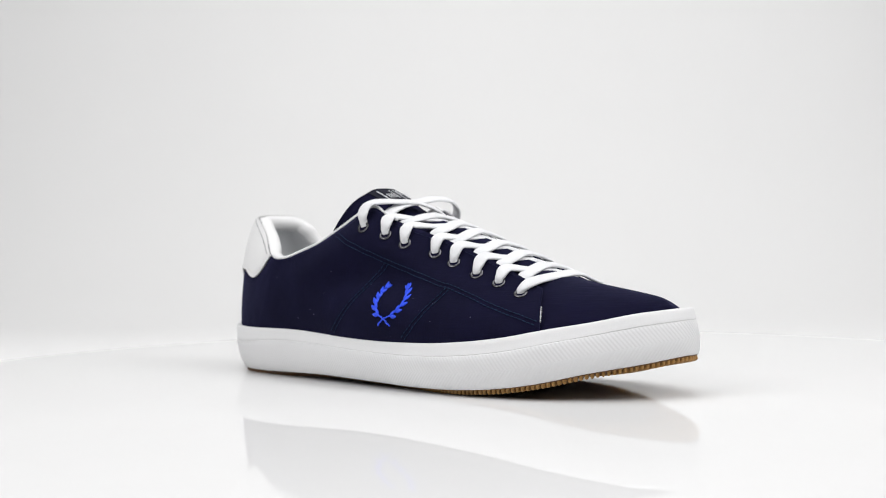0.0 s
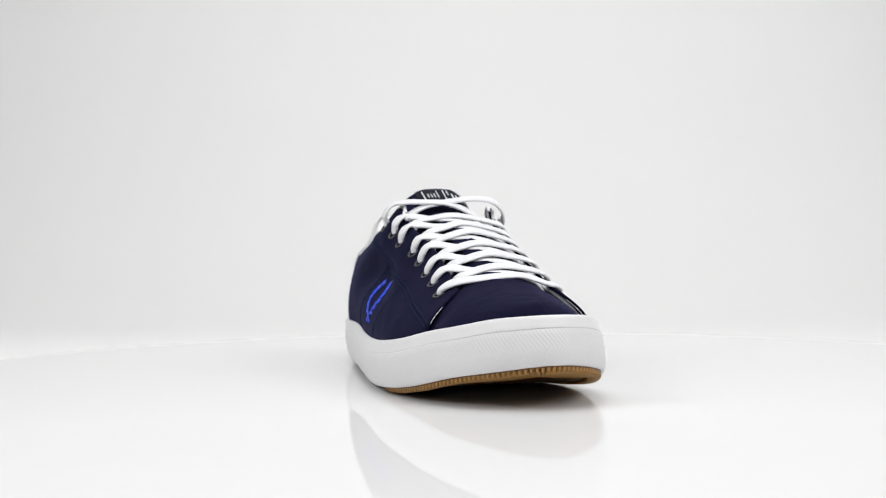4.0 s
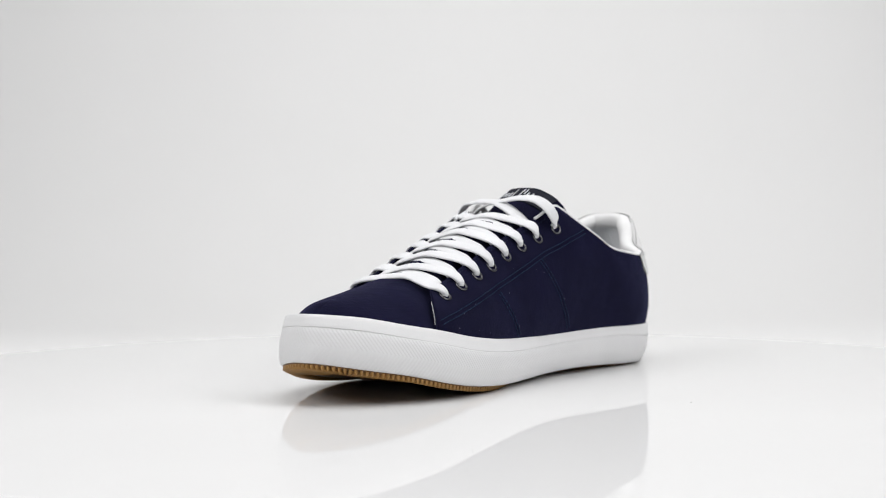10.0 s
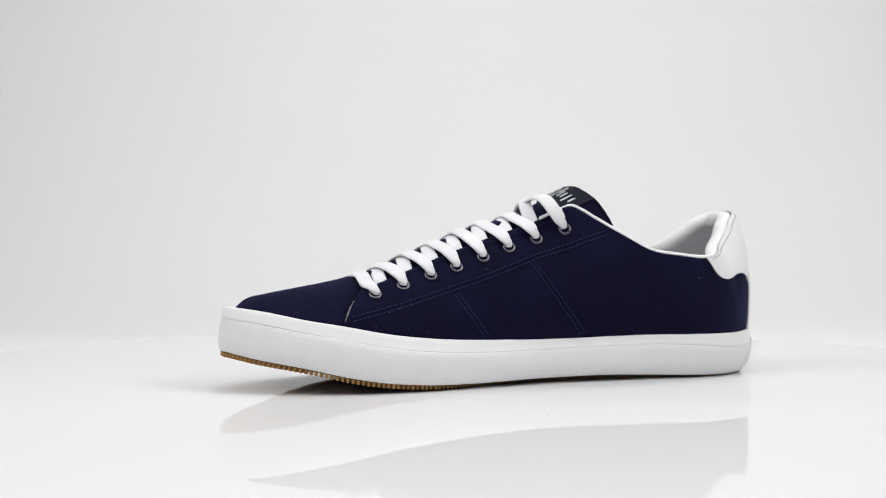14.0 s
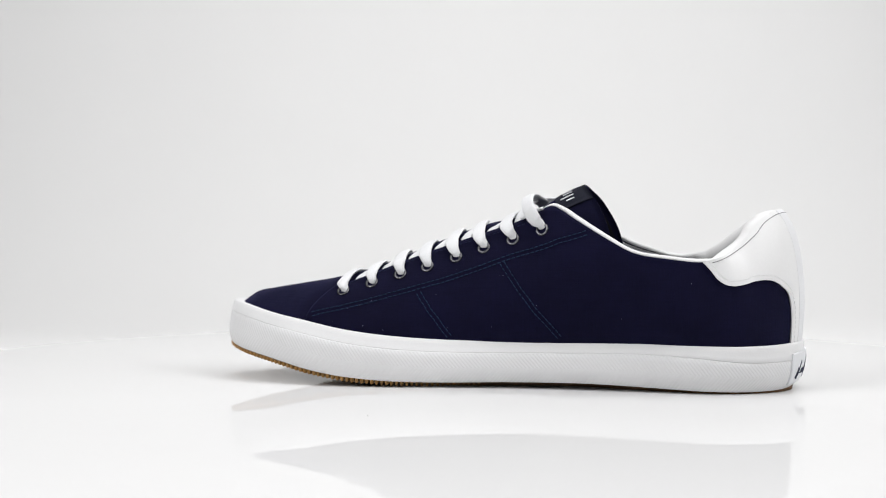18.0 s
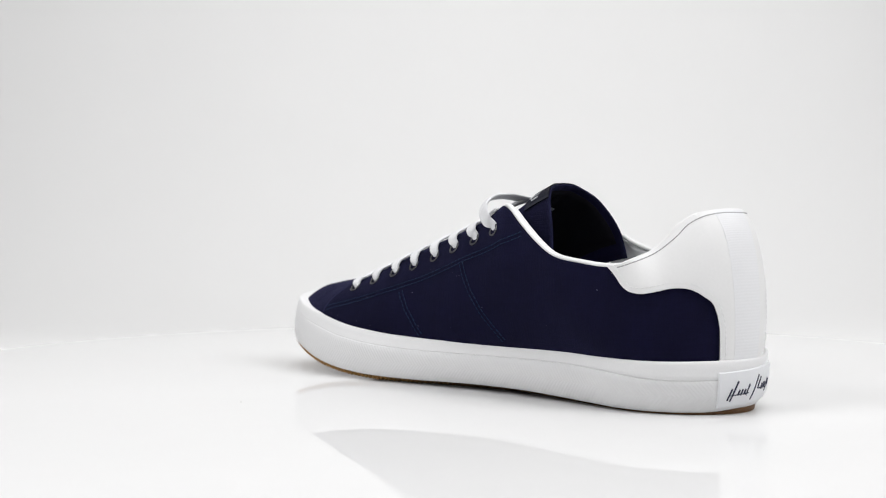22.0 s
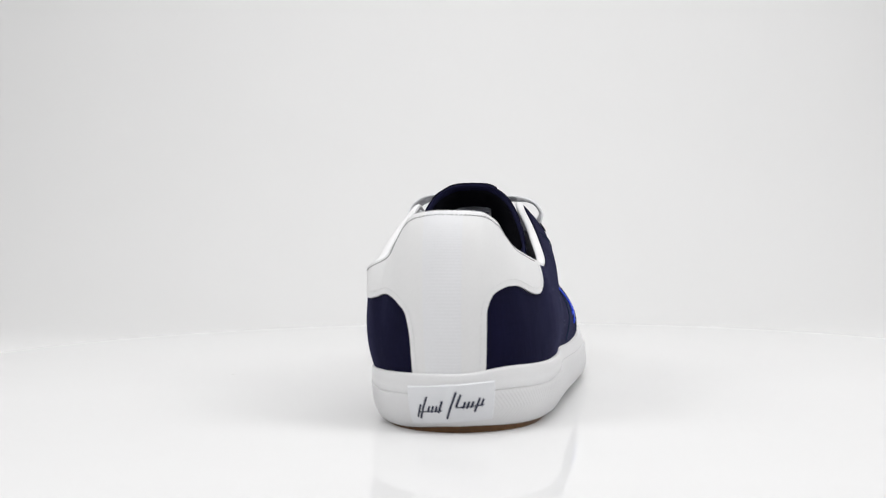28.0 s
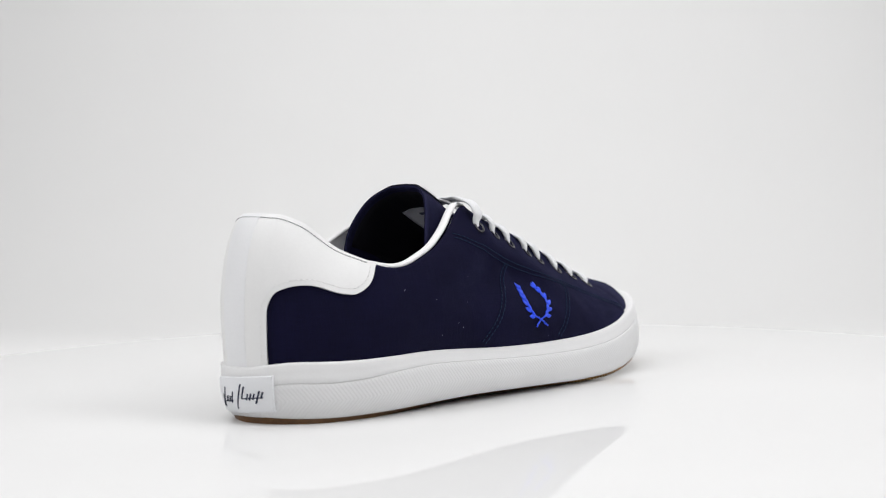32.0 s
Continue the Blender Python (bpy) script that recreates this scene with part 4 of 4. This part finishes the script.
def build_tongue_labels(shoe):
    def patch(name, w0, w1, l0, l1, off, mat, parent, label="", cols=22, rows=8, thick=0.0006):
        W, Lm = np.meshgrid(np.linspace(w0, w1, cols), np.linspace(l0, l1, rows))
        P = tongue_point(W, Lm)
        gu, gv = tongue_point(W + 1e-3, Lm) - tongue_point(W - 1e-3, Lm), tongue_point(W, Lm + 1e-3) - tongue_point(W, Lm - 1e-3)
        nn = np.cross(gv, gu)
        nn /= np.linalg.norm(nn, axis=-1)[..., None]
        nn = np.where(nn[..., 2:3] < 0, -nn, nn)
        A, B = (P + nn * off).reshape(-1, 3), (P + nn * (off - thick * np.sign(off))).reshape(-1, 3)
        o = rows * cols
        faces = grid_faces(rows, cols) + grid_faces(rows, cols, start=o, flip=True)
        border = [j for j in range(cols)] + [i * cols + cols - 1 for i in range(1, rows)] + [(rows - 1) * cols + j for j in range(cols - 2, -1, -1)] + [i * cols for i in range(rows - 2, 0, -1)]
        faces += [(border[k], border[(k + 1) % len(border)], o + border[(k + 1) % len(border)], o + border[k]) for k in range(len(border))]
        return mesh_part(name, np.concatenate([A, B]), faces, mat, parent, label)

    lab = patch("tongue_label", -0.37, 0.55, 0.865, 0.994, 0.0012, LABEL_BLACK, shoe, "black woven label with white script-like marks")
    for w0, l0, l1 in ((-0.29, 0.885, 0.970), (-0.22, 0.900, 0.935), (-0.16, 0.900, 0.935), (-0.10, 0.900, 0.938), (-0.03, 0.893, 0.965), (0.09, 0.880, 0.975), (0.16, 0.925, 0.970), (0.23, 0.900, 0.940), (0.30, 0.900, 0.938), (0.37, 0.885, 0.940), (0.44, 0.900, 0.935)):
        w1 = w0 + 0.017
        patch("woven_bar", w0, w1, l0, l1, 0.0015, LABEL_WHITE, lab, cols=4, rows=4, thick=0.0005)
    size = patch("size_label", -0.36, 0.44, 0.62, 0.86, -0.0036, LABEL_GREY, shoe, "grey printed label sewn under the tongue", thick=0.0004)
    for w0, w1, l0, l1 in ((-0.30, 0.20, 0.815, 0.830), (-0.30, 0.05, 0.790, 0.802), (-0.30, 0.10, 0.765, 0.775), (-0.30, -0.2, 0.71, 0.73), (-0.1, 0.0, 0.71, 0.73), (0.1, 0.2, 0.71, 0.73)):
        patch("printed_bar", w0, w1, l0, l1, -0.0039, INK, size, cols=5, rows=3, thick=0.0003)


def build_insole(shoe):
    ci = np.linspace(0, NC, 200, endpoint=False)
    p, n = outline(ci)
    q = p - n * 0.0085
    z = Z_TOP(p[:, 0])[:, 0] - 0.001
    verts = [(a[0], a[1], c) for a, c in zip(q, z)] + [(a[0], a[1], c - 0.003) for a, c in zip(q, z)]
    faces = [tuple(range(200)), tuple(range(200, 400))[::-1]] + [(i, 200 + i, 200 + (i + 1) % 200, (i + 1) % 200) for i in range(200)]
    mesh_part("insole", verts, faces, INSOLE_AND_HOLE, shoe, "dark cloth insole", smooth=False)


def build_lint(shoe):
    """A few pale specks of lint caught on the canvas."""
    rnd = random.Random(21)
    verts, faces = [], []
    for k in range(34):
        s0 = rnd.choice((rnd.uniform(4.0, 9.2), rnd.uniform(15.0, 19.8)))
        v0 = rnd.uniform(0.08, 0.72)
        m = frame_at(s0, v0, 0.0002) @ Matrix.Rotation(rnd.uniform(0, 3.1), 4, "Z")
        a, b = rnd.uniform(0.00015, 0.00035), rnd.uniform(0.0001, 0.0002)
        o = len(verts)
        verts += [tuple(m @ Vector(q)) for q in ((-a, 0, 0), (0, -b, 0), (a, 0, 0), (0, b, 0), (0, 0, b))]
        faces += [(o, o + 1, o + 4), (o + 1, o + 2, o + 4), (o + 2, o + 3, o + 4), (o + 3, o, o + 4)]
    tagged(mesh_part("lint", verts, faces, LINT, shoe, "pale specks of lint", smooth=False), kind="stuff")


def build_dust(table):
    rnd = random.Random(9)
    verts, faces = [], []
    for k in range(12):
        a, r = rnd.uniform(0, 2 * math.pi), 0.19 + 0.13 * rnd.random()
        c = Vector((r * math.cos(a), r * math.sin(a), 0.0002)) if k else Vector((0.0262, 0.1308, 0.0002))
        h = rnd.uniform(0.00010, 0.00025) if k else 0.00045
        o = len(verts)
        for j in range(6):
            b = j * math.pi / 3
            verts.append((c.x + h * math.cos(b) * rnd.uniform(0.6, 1.4), c.y + h * math.sin(b) * rnd.uniform(0.6, 1.4), 0.00002))
        verts.append((c.x, c.y, h * 0.8))
        faces += [(o + j, o + (j + 1) % 6, o + 6) for j in range(6)]
    ob = mesh_part("dust", verts, faces, DUST, table, "a few grey specks of dust", smooth=False)
    tagged(ob, kind="stuff")


def motions():
    """The turntable and the shoe on it turn together at one steady rate."""
    rows_table, rows_shoe = [], []
    for k in range(int(DURATION * 2) + 1):
        t = k / 2
        a = radians(TURN_RATE * t)
        ox, oy = AXIS_X * math.cos(a) - AXIS_Y * math.sin(a), AXIS_X * math.sin(a) + AXIS_Y * math.cos(a)
        rows_table.append((t, pose(0, 0, 0, 0, -math.degrees(math.atan(SLOPE)), TURN_START + TURN_RATE * t)))
        rows_shoe.append((t, pose(ox, oy, -FLOOR, 0, 0, TURN_START + TURN_RATE * t)))
    walk(TABLE, rows_table)
    walk(SHOE, rows_shoe)


studio()
TABLE = turntable()
SHOE = new("sneaker")
tagged(SHOE, "navy blue canvas sneaker with white laces and white rubber sole", "sneaker")
build_sole(SHOE)
build_outsole(SHOE)
build_upper(SHOE)
build_vamp(SHOE)
build_tongue(SHOE)
build_heel_tab(SHOE)
build_stitching(SHOE)
build_eyelets(SHOE)
build_laces(SHOE)
build_emblem(SHOE)
build_heel_patch(SHOE)
build_tongue_labels(SHOE)
build_insole(SHOE)
build_lint(SHOE)
build_dust(TABLE)
motions()
